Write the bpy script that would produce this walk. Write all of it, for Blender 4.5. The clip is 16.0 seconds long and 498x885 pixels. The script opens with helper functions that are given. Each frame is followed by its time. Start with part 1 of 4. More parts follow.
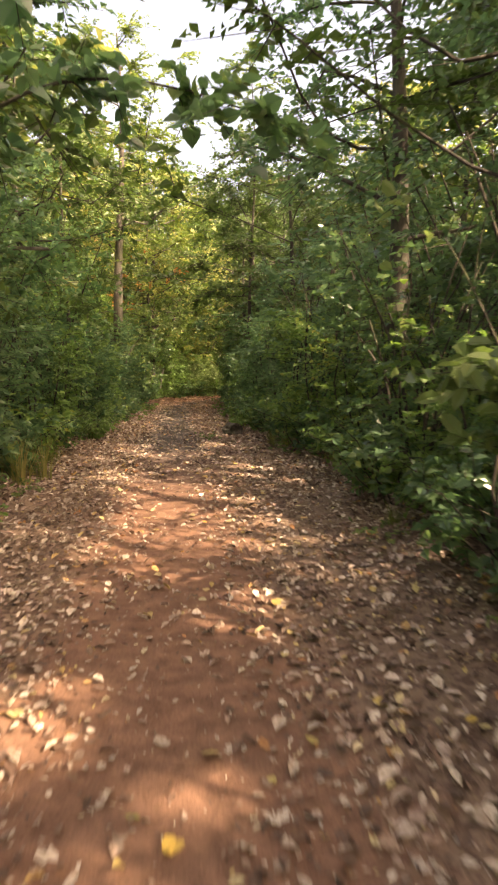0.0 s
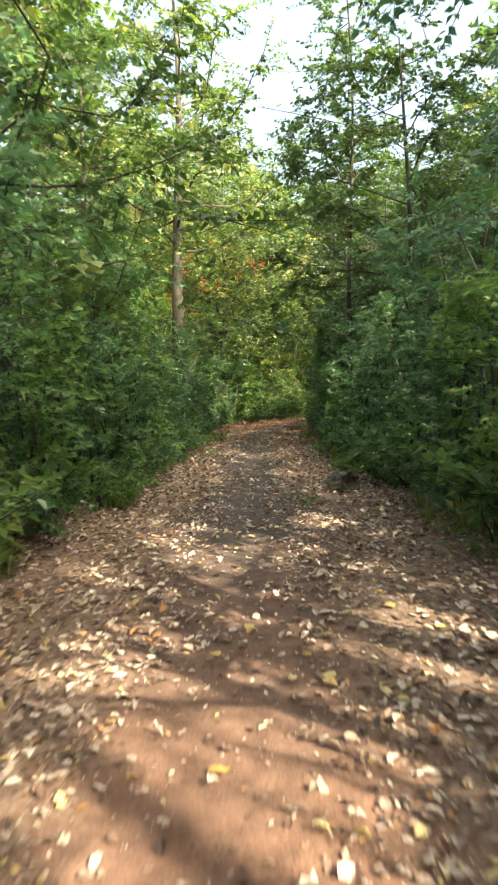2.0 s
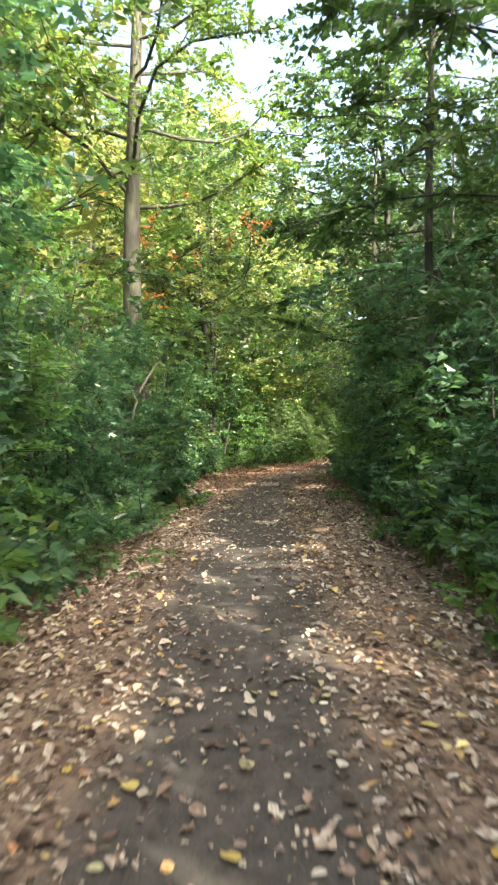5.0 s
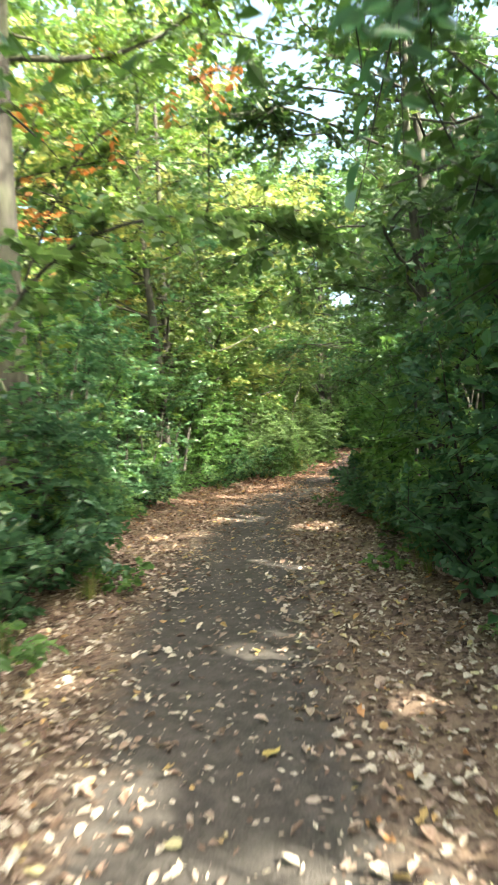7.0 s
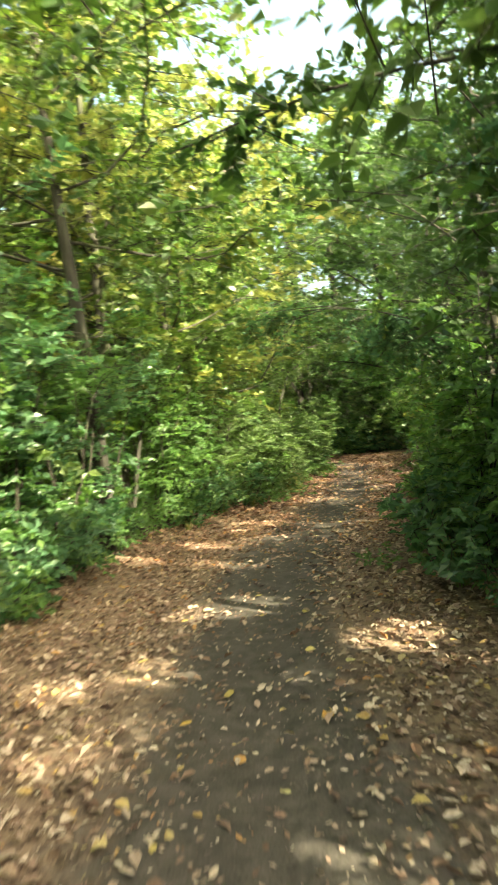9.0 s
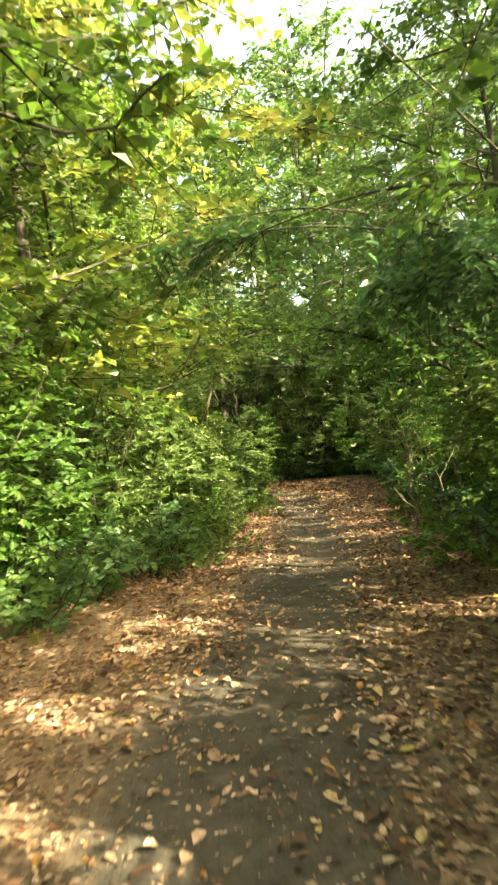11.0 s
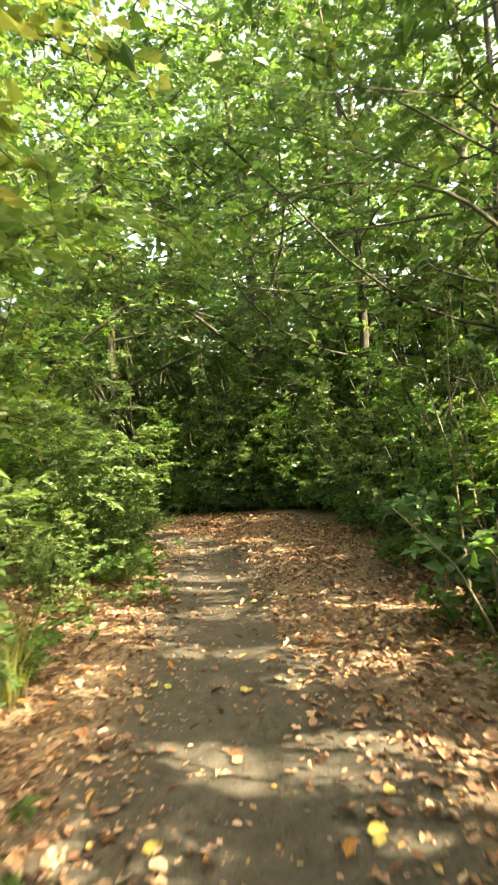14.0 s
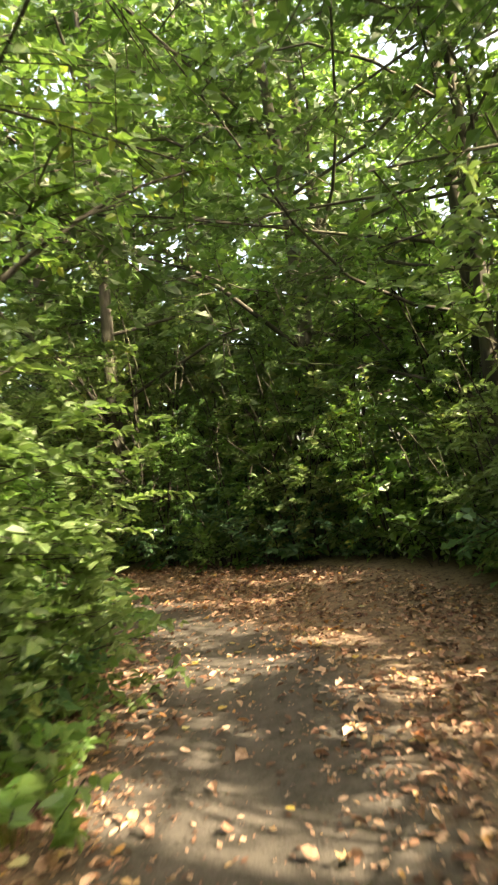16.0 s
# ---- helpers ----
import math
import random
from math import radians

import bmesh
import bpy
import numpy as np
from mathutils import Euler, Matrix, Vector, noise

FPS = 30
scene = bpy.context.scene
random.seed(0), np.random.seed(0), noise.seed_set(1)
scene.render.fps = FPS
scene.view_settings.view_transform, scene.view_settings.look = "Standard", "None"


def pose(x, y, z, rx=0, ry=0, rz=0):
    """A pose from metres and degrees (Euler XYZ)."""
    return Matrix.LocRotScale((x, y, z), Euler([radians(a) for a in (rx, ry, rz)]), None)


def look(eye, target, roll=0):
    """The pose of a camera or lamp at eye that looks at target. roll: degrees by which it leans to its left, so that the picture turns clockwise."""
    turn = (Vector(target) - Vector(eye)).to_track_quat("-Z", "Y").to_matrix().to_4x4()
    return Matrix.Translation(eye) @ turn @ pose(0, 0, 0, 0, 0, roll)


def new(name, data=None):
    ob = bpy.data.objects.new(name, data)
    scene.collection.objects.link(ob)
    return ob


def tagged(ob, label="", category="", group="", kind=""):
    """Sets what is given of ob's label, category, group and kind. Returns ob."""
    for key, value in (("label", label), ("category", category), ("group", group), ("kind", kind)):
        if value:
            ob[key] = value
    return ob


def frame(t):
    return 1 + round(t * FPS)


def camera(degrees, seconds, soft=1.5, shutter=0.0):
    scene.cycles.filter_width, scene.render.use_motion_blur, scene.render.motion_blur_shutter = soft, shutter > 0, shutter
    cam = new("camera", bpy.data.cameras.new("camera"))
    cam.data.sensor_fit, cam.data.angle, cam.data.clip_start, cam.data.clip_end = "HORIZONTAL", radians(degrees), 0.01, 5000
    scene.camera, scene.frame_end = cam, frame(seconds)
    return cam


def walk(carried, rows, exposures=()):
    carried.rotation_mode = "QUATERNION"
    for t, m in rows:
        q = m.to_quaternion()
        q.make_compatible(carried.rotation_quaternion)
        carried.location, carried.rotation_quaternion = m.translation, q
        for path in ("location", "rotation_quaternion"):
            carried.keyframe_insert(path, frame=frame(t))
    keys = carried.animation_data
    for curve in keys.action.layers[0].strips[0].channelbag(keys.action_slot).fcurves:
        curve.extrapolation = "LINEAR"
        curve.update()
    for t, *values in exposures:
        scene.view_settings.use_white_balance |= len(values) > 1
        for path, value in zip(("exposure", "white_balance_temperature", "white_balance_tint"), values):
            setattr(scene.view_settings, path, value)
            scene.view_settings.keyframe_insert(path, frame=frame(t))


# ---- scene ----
cam = camera(39.0, 16.0, soft=2.1, shutter=0.4)
# seconds, x, y, z, pitch, roll, yaw
PATH = [
    (0.0, 0.024, 0.036, 1.323, -5.78, 0.38, 0.07),
    (0.5, -0.092, 1.426, 1.300, -5.12, -0.70, 1.60),
    (1.0, -0.225, 2.840, 1.271, -4.68, -0.68, 4.93),
    (1.5, -0.393, 4.218, 1.309, -3.81, 3.01, 6.83),
    (2.0, -0.521, 5.620, 1.342, -4.25, 2.08, 6.30),
    (2.5, -0.662, 6.911, 1.370, -4.04, 2.90, 6.07),
    (3.0, -0.824, 8.193, 1.319, -2.76, 2.53, 7.29),
    (3.5, -0.963, 9.454, 1.327, -0.83, 1.11, 7.14),
    (4.0, -1.087, 10.673, 1.299, -0.34, 1.20, 6.72),
    (4.5, -1.188, 11.799, 1.284, -0.89, 1.86, 6.31),
    (4.7, -1.231, 12.234, 1.276, -1.25, 1.85, 6.12),
    (6.8, -1.781, 17.646, 1.390, -1.02, 3.50, 4.61),
    (7.0, -1.836, 18.197, 1.370, -1.25, 3.82, 3.47),
    (7.5, -1.920, 19.520, 1.350, -1.89, 3.67, -1.38),
    (8.0, -2.033, 20.709, 1.382, -0.36, 1.13, 1.94),
    (8.5, -2.202, 21.910, 1.388, -0.74, 2.82, 3.00),
    (9.0, -2.355, 23.149, 1.376, -0.78, 6.75, 0.53),
    (9.2, -2.380, 23.658, 1.379, 0.04, 6.63, -3.82),
    (11.3, -2.324, 28.726, 1.367, 0.19, 6.40, -7.57),
    (11.5, -2.309, 29.185, 1.356, 0.10, 6.25, -10.02),
    (12.0, -2.180, 30.304, 1.365, 0.16, 7.73, -14.29),
    (12.5, -1.938, 31.412, 1.331, 0.11, 6.29, -19.58),
    (13.0, -1.658, 32.517, 1.261, -0.55, 6.19, -19.22),
    (13.5, -1.362, 33.586, 1.220, -0.34, 6.99, -18.51),
    (14.0, -1.037, 34.731, 1.216, 1.29, 4.97, -12.96),
    (14.5, -0.676, 35.841, 1.199, 1.36, 3.51, -16.53),
    (15.0, -0.476, 37.058, 1.178, 1.92, 4.08, -11.31),
    (15.5, -0.348, 38.380, 1.169, 3.15, 7.39, -8.38),
    (16.0, -0.151, 39.609, 1.172, 4.05, 7.42, -9.72),
]
walk(cam, [(t, pose(x, y, z, 90 + p, r, w)) for t, x, y, z, p, r, w in PATH],
     exposures=[(0.0, 2.74, 10600, 20), (0.5, 2.74, 9200, 11), (1.0, 2.70, 8400, 2), (2.0, 2.86, 7900, 1), (4.0, 3.06, 7300, 0), (5.5, 3.22, 6900, -2), (7.5, 3.50, 6800, -8), (8.5, 3.44, 7700, -13), (9.5, 3.32, 9400, -13), (11.0, 3.42, 11000, -13), (12.0, 3.62, 11300, -14), (13.0, 3.80, 11000, -13), (14.0, 3.72, 10200, -9), (15.0, 3.58, 9700, -5), (16.0, 3.40, 9500, 0)])

# ---- world and sun ----
SUN = Vector((0.60, -0.50, 0.57)).normalized()      # towards the sun
world = bpy.data.worlds.new("sky")
scene.world = world
world.use_nodes = True
wn = world.node_tree.nodes
sky = wn.new("ShaderNodeTexSky")
sky.sky_type, sky.sun_disc = "NISHITA", False
sky.sun_elevation = math.asin(SUN.z)
sky.sun_rotation = math.atan2(SUN.x, SUN.y)
sky.dust_density, sky.air_density = 9.0, 0.7
world.node_tree.links.new(sky.outputs[0], wn["Background"].inputs[0])
wn["Background"].inputs[1].default_value = 0.15
sun_data = bpy.data.lights.new("sun", "SUN")
sun_data.energy, sun_data.angle, sun_data.color = 2.5, radians(0.5), (1.0, 0.92, 0.8)
sun = new("sun", sun_data)
sun.matrix_world = look(SUN * 60, (0, 0, 0))

# ---- the line of the path ----
LINE = np.array([(0.9, -9.0), (0.45, -4.5)] + [(r[1], r[2]) for r in PATH]
                + [(0.25, 41.8), (0.5, 43.6), (0.55, 45.4), (0.1, 47.2), (-0.9, 49.2), (-3.6, 53.0), (-8.0, 58.5), (-14, 65)])
seg = np.diff(LINE, axis=0)
cum = np.concatenate([[0], np.cumsum(np.hypot(seg[:, 0], seg[:, 1]))])
S_FINE = np.arange(0, cum[-1], 0.25)
FINE = np.stack([np.interp(S_FINE, cum, LINE[:, 0]), np.interp(S_FINE, cum, LINE[:, 1])], 1)
for _ in range(12):
    FINE[1:-1] = (FINE[:-2] + 2 * FINE[1:-1] + FINE[2:]) / 4
TAN = np.gradient(FINE, axis=0)
TAN /= np.linalg.norm(TAN, axis=1)[:, None]
S0 = 9.05                                            # length of the line before the start of the walk
S_END = S_FINE[-1] - S0


def on_path(s, d):
    """World x, y at s metres along the walk and d metres to its right."""
    i = min(max(int(round((s + S0) / 0.25)), 0), len(FINE) - 1)
    return FINE[i, 0] + TAN[i, 1] * d, FINE[i, 1] - TAN[i, 0] * d


def heading(s):
    i = min(max(int(round((s + S0) / 0.25)), 0), len(FINE) - 1)
    return math.atan2(-TAN[i, 0], TAN[i, 1])


def offset(x, y):
    """Signed distance to the right of the path's line, and the length along it, of many points."""
    x, y = np.asarray(x, float).ravel(), np.asarray(y, float).ravel()
    d, s = np.empty(len(x)), np.empty(len(x))
    for a in range(0, len(x), 20000):
        b = slice(a, a + 20000)
        dx, dy = x[b, None] - FINE[None, :, 0], y[b, None] - FINE[None, :, 1]
        k = np.argmin(dx * dx + dy * dy, axis=1)
        r = np.arange(len(k))
        side = dx[r, k] * TAN[k, 1] - dy[r, k] * TAN[k, 0]
        d[b] = np.sign(side) * np.sqrt(dx[r, k] ** 2 + dy[r, k] ** 2)
        s[b] = S_FINE[k] - S0
    return d, s


def left_edge(s):
    return np.interp(s, [-9, 3, 9, 12.4, 13.7, 15, 17, 19, 22.5, 24.5, 25.5, 27.2, 30, 32.2, 34, 36.5, 38, 40.5, 41.5, 43.2, 46, 60],
                     [1.9, 1.95, 1.88, 1.9, 1.6, 1.47, 1.48, 1.55, 1.48, 1.35, 1.6, 2.15, 2.1, 2.15, 1.9, 1.55, 1.55, 1.35, 1.02, 0.95, 0.95, 1.4])


def right_edge(s):
    return np.interp(s, [-9, 2, 10, 11.7, 14.2, 17, 19, 22, 25.5, 27, 28.5, 30.5, 32, 35.2, 36.2, 38, 40.2, 42.7, 44.2, 47, 50, 60],
                     [2.1, 1.7, 2.0, 1.65, 1.75, 1.68, 1.5, 1.68, 1.7, 1.5, 1.35, 1.32, 1.5, 1.65, 1.48, 1.55, 1.75, 1.92, 1.95, 2.75, 2.0, 1.4])


def wave(x, y, f, seed=0.0):
    """Smooth uneven numbers from -1 to 1, for arrays."""
    return (np.sin(x * f + 1.7 * np.sin(y * f * 0.7 + seed) + seed) + np.sin(y * f * 1.3 + 1.3 * np.sin(x * f * 0.9 + 2 * seed))) / 2


def ground_z(x, y):
    x, y = np.asarray(x, float), np.asarray(y, float)
    d, s = offset(x, y)
    d = d.reshape(x.shape)
    out = np.clip((np.abs(d) - 1.1) / 1.6, 0, 1)
    far = np.clip((np.abs(d) - 12) / 30, 0, 1)
    z = 0.10 * out * out * (3 - 2 * out) + 0.018 * wave(x, y, 2.1, 0.4) + 0.008 * wave(x, y, 6.5, 1.9)
    rut = np.exp(-((np.abs(d + 0.1) - 0.0) / 0.33) ** 2)
    return z - 0.03 * rut + 0.06 * out * wave(x, y, 0.9, 3.0) + far * 0.5 * wave(x, y, 0.08, 1.0)


def gz(x, y):
    return float(ground_z(np.array([x]), np.array([y]))[0])


# sunny spots on the ground: x, y, half width across, half length (gaps in the crowns towards the sun)
SPOTS = [
    (-0.64, 5.55, 0.5, 0.75), (0.0, 3.7, 0.26, 0.45), (-1.0, 8.15, 0.8, 0.65), (-0.83, 2.6, 0.3, 0.4), (-0.14, 2.1, 0.2, 0.15),
    (-0.32, 1.7, 0.25, 0.12), (-1.15, 7.8, 0.45, 0.35), (-0.71, 8.2, 0.22, 0.3), (-0.75, 7.0, 0.25, 0.18), (-1.05, 6.3, 0.4, 0.2),
    (-0.29, 8.3, 0.15, 0.16), (-0.05, 6.7, 0.2, 0.13), (-0.67, 12.6, 0.32, 0.3), (-1.8, 14.8, 0.36, 0.22), (-1.9, 12.3, 0.2, 0.15),
    (-2.8, 28.8, 0.35, 0.3), (-2.2, 11.9, 0.15, 0.15), (-2.07, 22.7, 0.25, 0.2), (-3.2, 22.0, 0.18, 0.18), (-2.62, 20.8, 0.22, 0.2),
    (-2.1, 20.3, 0.16, 0.16), (-2.7, 30.5, 0.3, 0.25), (-3.7, 27.2, 0.2, 0.2), (-1.6, 27.65, 0.28, 0.2), (-3.44, 26.3, 0.16, 0.14),
    (-1.04, 36.2, 0.66, 0.5), (0.05, 42.0, 0.4, 0.5), (1.3, 43.5, 0.33, 0.3), (-0.85, 35.3, 0.24, 0.12), (0.18, 44.6, 0.6, 0.5),
    (0.12, 39.07, 0.28, 0.16), (1.41, 39.7, 0.37, 0.25), (-0.59, 39.75, 0.22, 0.36), (0.66, 38.55, 0.25, 0.14), (-0.1, 42.4, 0.37, 0.4),
    (0.74, 42.2, 0.18, 0.15), (-0.2, 33.0, 0.3, 0.3), (-1.9, 25.0, 0.2, 0.2),
]
SPOT = np.array(SPOTS)


def lit(p):
    """Which of the points p stand between the sun and a sunny spot."""
    k = p[:, 2] / SUN.z
    x, y = p[:, 0] - SUN.x * k, p[:, 1] - SUN.y * k
    hit = np.zeros(len(p), bool)
    wob = 0.22 * wave(x, y, 9.0, 0.7) + 0.2 * wave(x, y, 23.0, 2.7)
    for cx, cy, a, b in SPOT:
        hit |= ((x - cx) / (a + 0.1)) ** 2 + ((y - cy) / (b + 0.1)) ** 2 < 1 + wob
    return hit


# sunbeams that reach leaves: x, y, z and radius of the gap in the crowns
def make_beams():
    r = np.random.default_rng(5)
    b = [(-0.7, 43.5, 1.2, 0.8), (-1.2, 42.0, 0.8, 0.6), (-0.9, 40.6, 0.4, 0.6), (1.25, 3.8, 1.55, 0.75), (-2.9, 36.8, 1.2, 0.9), (-2.6, 38.2, 1.2, 0.8)]
    for s in np.arange(27.5, 42, 0.9):
        x, y = on_path(s, -left_edge(s) - 0.35)
        b.append((x, y, r.uniform(0.5, 1.3), r.uniform(0.35, 0.65)))
    for k in range(150):
        s = r.uniform(18, 50)
        side = 1 if r.uniform() < 0.5 else -1
        x, y = on_path(s, side * (1.4 + r.uniform(0, 1.6)))
        b.append((x, y, r.uniform(0.7, 3.6), r.uniform(0.14, 0.34)))
    for k in range(100):
        s = r.uniform(43, 56)
        x, y = on_path(s, 1.6 + r.uniform(0, 1.8))
        b.append((x, y, r.uniform(0.6, 4.2), r.uniform(0.14, 0.3)))
    for k in range(90):
        s = r.uniform(30, 43)
        x, y = on_path(s, 1.5 + r.uniform(0, 1.3))
        b.append((x, y, r.uniform(0.4, 3.0), r.uniform(0.14, 0.32)))
    for k in range(110):
        s = r.uniform(2, 10)
        x, y = on_path(s, 1.4 + r.uniform(0, 1.0))
        b.append((x, y, r.uniform(0.4, 3.0), r.uniform(0.12, 0.26)))
    for k in range(130):
        s = r.uniform(2, 18)
        x, y = on_path(s, (1 if r.uniform() < 0.75 else -1) * (1.5 + r.uniform(0, 1.3)))
        b.append((x, y, r.uniform(0.8, 3.2), r.uniform(0.12, 0.28)))
    return np.array(b)


BEAMS = make_beams()


def sunlit(p):
    """Which of the points p stand between the sun and a sunlit bunch of leaves."""
    hit = np.zeros(len(p), bool)
    way = np.array(SUN)
    lo, hi = p.min(axis=0), p.max(axis=0)
    for x, y, z, rad in BEAMS:
        c = np.array([x, y, z])
        a0, a1 = (lo[2] - z) / way[2], (hi[2] - z) / way[2]
        e = np.stack([c + way * max(a0, 0), c + way * max(a1, 0)])
        if a1 < 0 or np.any(e.max(axis=0)[:2] + rad < lo[:2]) or np.any(e.min(axis=0)[:2] - rad > hi[:2]):
            continue
        q = p - c
        t = q @ way
        off = np.linalg.norm(q - t[:, None] * way, axis=1)
        hit |= (t > rad * 0.8 + 0.25) & (off < rad)
    return hit


# ---- materials ----
def material(name):
    m = bpy.data.materials.new(name)
    m.use_nodes = True
    n, l = m.node_tree.nodes, m.node_tree.links
    return m, n, l, n["Principled BSDF"]


def ramp(n, stops):
    r = n.new("ShaderNodeValToRGB")
    e = r.color_ramp.elements
    while len(e) < len(stops):
        e.new(0.5)
    for k, (p, c) in zip(e, stops):
        k.position, k.color = p, (*c, 1)
    return r


def leaf_material(name, stops, clear, share=0.4, rough=0.42):
    """A leaf that lets light through: stops are the colours from leaf to leaf, clear the tint of light passing."""
    m, n, l, p = material(name)
    geo, info, tex = n.new("ShaderNodeNewGeometry"), n.new("ShaderNodeObjectInfo"), n.new("ShaderNodeTexNoise")
    co = n.new("ShaderNodeTexCoord")
    tex.inputs["Scale"].default_value = 1.1
    l.new(co.outputs["Object"], tex.inputs["Vector"])
    a, b = n.new("ShaderNodeMath"), n.new("ShaderNodeMath")
    a.operation, b.operation = "MULTIPLY_ADD", "MULTIPLY_ADD"
    l.new(geo.outputs["Random Per Island"], a.inputs[0])
    a.inputs[1].default_value = 0.55
    l.new(tex.outputs["Fac"], a.inputs[2])
    l.new(info.outputs["Random"], b.inputs[0])
    b.inputs[1].default_value = 0.3
    l.new(a.outputs[0], b.inputs[2])
    c = n.new("ShaderNodeMapRange")
    c.inputs["From Min"].default_value, c.inputs["From Max"].default_value = 0.35, 1.4
    l.new(b.outputs[0], c.inputs["Value"])
    r = ramp(n, stops)
    l.new(c.outputs[0], r.inputs[0])
    vein = n.new("ShaderNodeTexNoise")
    vein.inputs["Scale"].default_value, vein.inputs["Detail"].default_value = 38, 3
    l.new(co.outputs["Object"], vein.inputs["Vector"])
    mul = n.new("ShaderNodeMix")
    mul.data_type, mul.blend_type = "RGBA", "MULTIPLY"
    mul.inputs[0].default_value = 0.3
    l.new(r.outputs[0], mul.inputs[6])
    l.new(vein.outputs["Color"], mul.inputs[7])
    bright = n.new("ShaderNodeBrightContrast")
    bright.inputs[1].default_value = 0.0
    l.new(mul.outputs[2], bright.inputs[0])
    l.new(bright.outputs[0], p.inputs["Base Color"])
    p.inputs["Roughness"].default_value = rough
    p.inputs["Specular IOR Level"].default_value = 0.6
    t = n.new("ShaderNodeBsdfTranslucent")
    tint = n.new("ShaderNodeMix")
    tint.data_type, tint.blend_type = "RGBA", "MULTIPLY"
    tint.inputs[0].default_value = 1
    tint.inputs[7].default_value = (*clear, 1)
    l.new(r.outputs[0], tint.inputs[6])
    l.new(tint.outputs[2], t.inputs[0])
    mix = n.new("ShaderNodeMixShader")
    mix.inputs[0].default_value = share
    l.new(p.outputs[0], mix.inputs[1])
    l.new(t.outputs[0], mix.inputs[2])
    l.new(mix.outputs[0], n["Material Output"].inputs[0])
    return m


G = lambda r, g, b: (r, g, b)
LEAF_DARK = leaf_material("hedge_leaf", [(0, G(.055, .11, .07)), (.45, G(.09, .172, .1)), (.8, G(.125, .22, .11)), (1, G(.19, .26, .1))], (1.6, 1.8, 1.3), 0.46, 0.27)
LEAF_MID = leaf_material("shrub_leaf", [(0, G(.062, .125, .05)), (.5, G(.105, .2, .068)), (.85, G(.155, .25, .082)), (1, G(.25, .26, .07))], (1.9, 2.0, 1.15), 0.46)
# leaf in a paler tone, with sunlight put into the colour
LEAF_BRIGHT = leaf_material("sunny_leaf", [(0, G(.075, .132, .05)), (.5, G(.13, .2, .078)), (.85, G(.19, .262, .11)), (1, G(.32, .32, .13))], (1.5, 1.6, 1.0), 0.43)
# darkened copy of the shrub leaf, to hold back the light on tree tops
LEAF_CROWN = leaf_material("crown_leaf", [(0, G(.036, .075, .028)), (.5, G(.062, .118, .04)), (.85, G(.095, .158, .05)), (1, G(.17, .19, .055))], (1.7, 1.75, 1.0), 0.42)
# paler crown copy with sunlight in its colour, below LEAF_BRIGHT in tone
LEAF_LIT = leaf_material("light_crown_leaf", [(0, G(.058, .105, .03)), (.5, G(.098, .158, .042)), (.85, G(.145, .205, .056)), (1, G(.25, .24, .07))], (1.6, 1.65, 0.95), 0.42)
LEAF_AUTUMN = leaf_material("autumn_leaf", [(0, G(.12, .18, .05)), (.4, G(.21, .26, .08)), (.8, G(.33, .33, .12)), (.96, G(.42, .32, .12)), (1, G(.4, .18, .07))], (1.4, 1.35, 1.0), 0.42)
LEAF_ORANGE = leaf_material("orange_leaf", [(0, G(.3, .2, .06)), (.5, G(.45, .2, .06)), (1, G(.5, .14, .05))], (1.3, 1.1, 0.9), 0.42)
LEAF_GRASS = leaf_material("grass_blade", [(0, G(.07, .13, .03)), (.6, G(.17, .2, .06)), (1, G(.42, .34, .16))], (1.6, 1.6, 1.0), 0.3)


def bark_material(name, dark, pale, scale):
    m, n, l, p = material(name)
    co, mp, tex, big = n.new("ShaderNodeTexCoord"), n.new("ShaderNodeMapping"), n.new("ShaderNodeTexNoise"), n.new("ShaderNodeTexNoise")
    mp.inputs["Scale"].default_value = (scale, scale, scale * 0.18)
    l.new(co.outputs["Object"], mp.inputs[0])
    l.new(mp.outputs[0], tex.inputs["Vector"])
    tex.inputs["Scale"].default_value, tex.inputs["Detail"].default_value = 1, 6
    big.inputs["Scale"].default_value = 1.6
    l.new(co.outputs["Object"], big.inputs["Vector"])
    r = ramp(n, [(.3, dark), (.7, pale)])
    l.new(tex.outputs[0], r.inputs[0])
    mix = n.new("ShaderNodeMix")
    mix.data_type, mix.blend_type = "RGBA", "MIX"
    mix.inputs[7].default_value = (.09, .105, .05, 1)
    k = ramp(n, [(.5, (0, 0, 0)), (.72, (.6, .6, .6))])
    l.new(big.outputs[0], k.inputs[0])
    l.new(k.outputs[0], mix.inputs[0])
    l.new(r.outputs[0], mix.inputs[6])
    l.new(mix.outputs[2], p.inputs["Base Color"])
    p.inputs["Roughness"].default_value = 0.85
    bump = n.new("ShaderNodeBump")
    bump.inputs["Strength"].default_value, bump.inputs["Distance"].default_value = 0.8, 0.02
    l.new(tex.outputs[0], bump.inputs["Height"])
    l.new(bump.outputs[0], p.inputs["Normal"])
    return m


BARK = bark_material("bark", (.02, .018, .015), (.058, .051, .043), 26)
BARK_PALE = bark_material("pale_bark", (.11, .092, .074), (.27, .24, .195), 30)
STUMP = bark_material("stump_wood", (.045, .041, .036), (.15, .134, .115), 22)
TWIG = bark_material("twig_bark", (.017, .015, .011), (.042, .035, .026), 40)


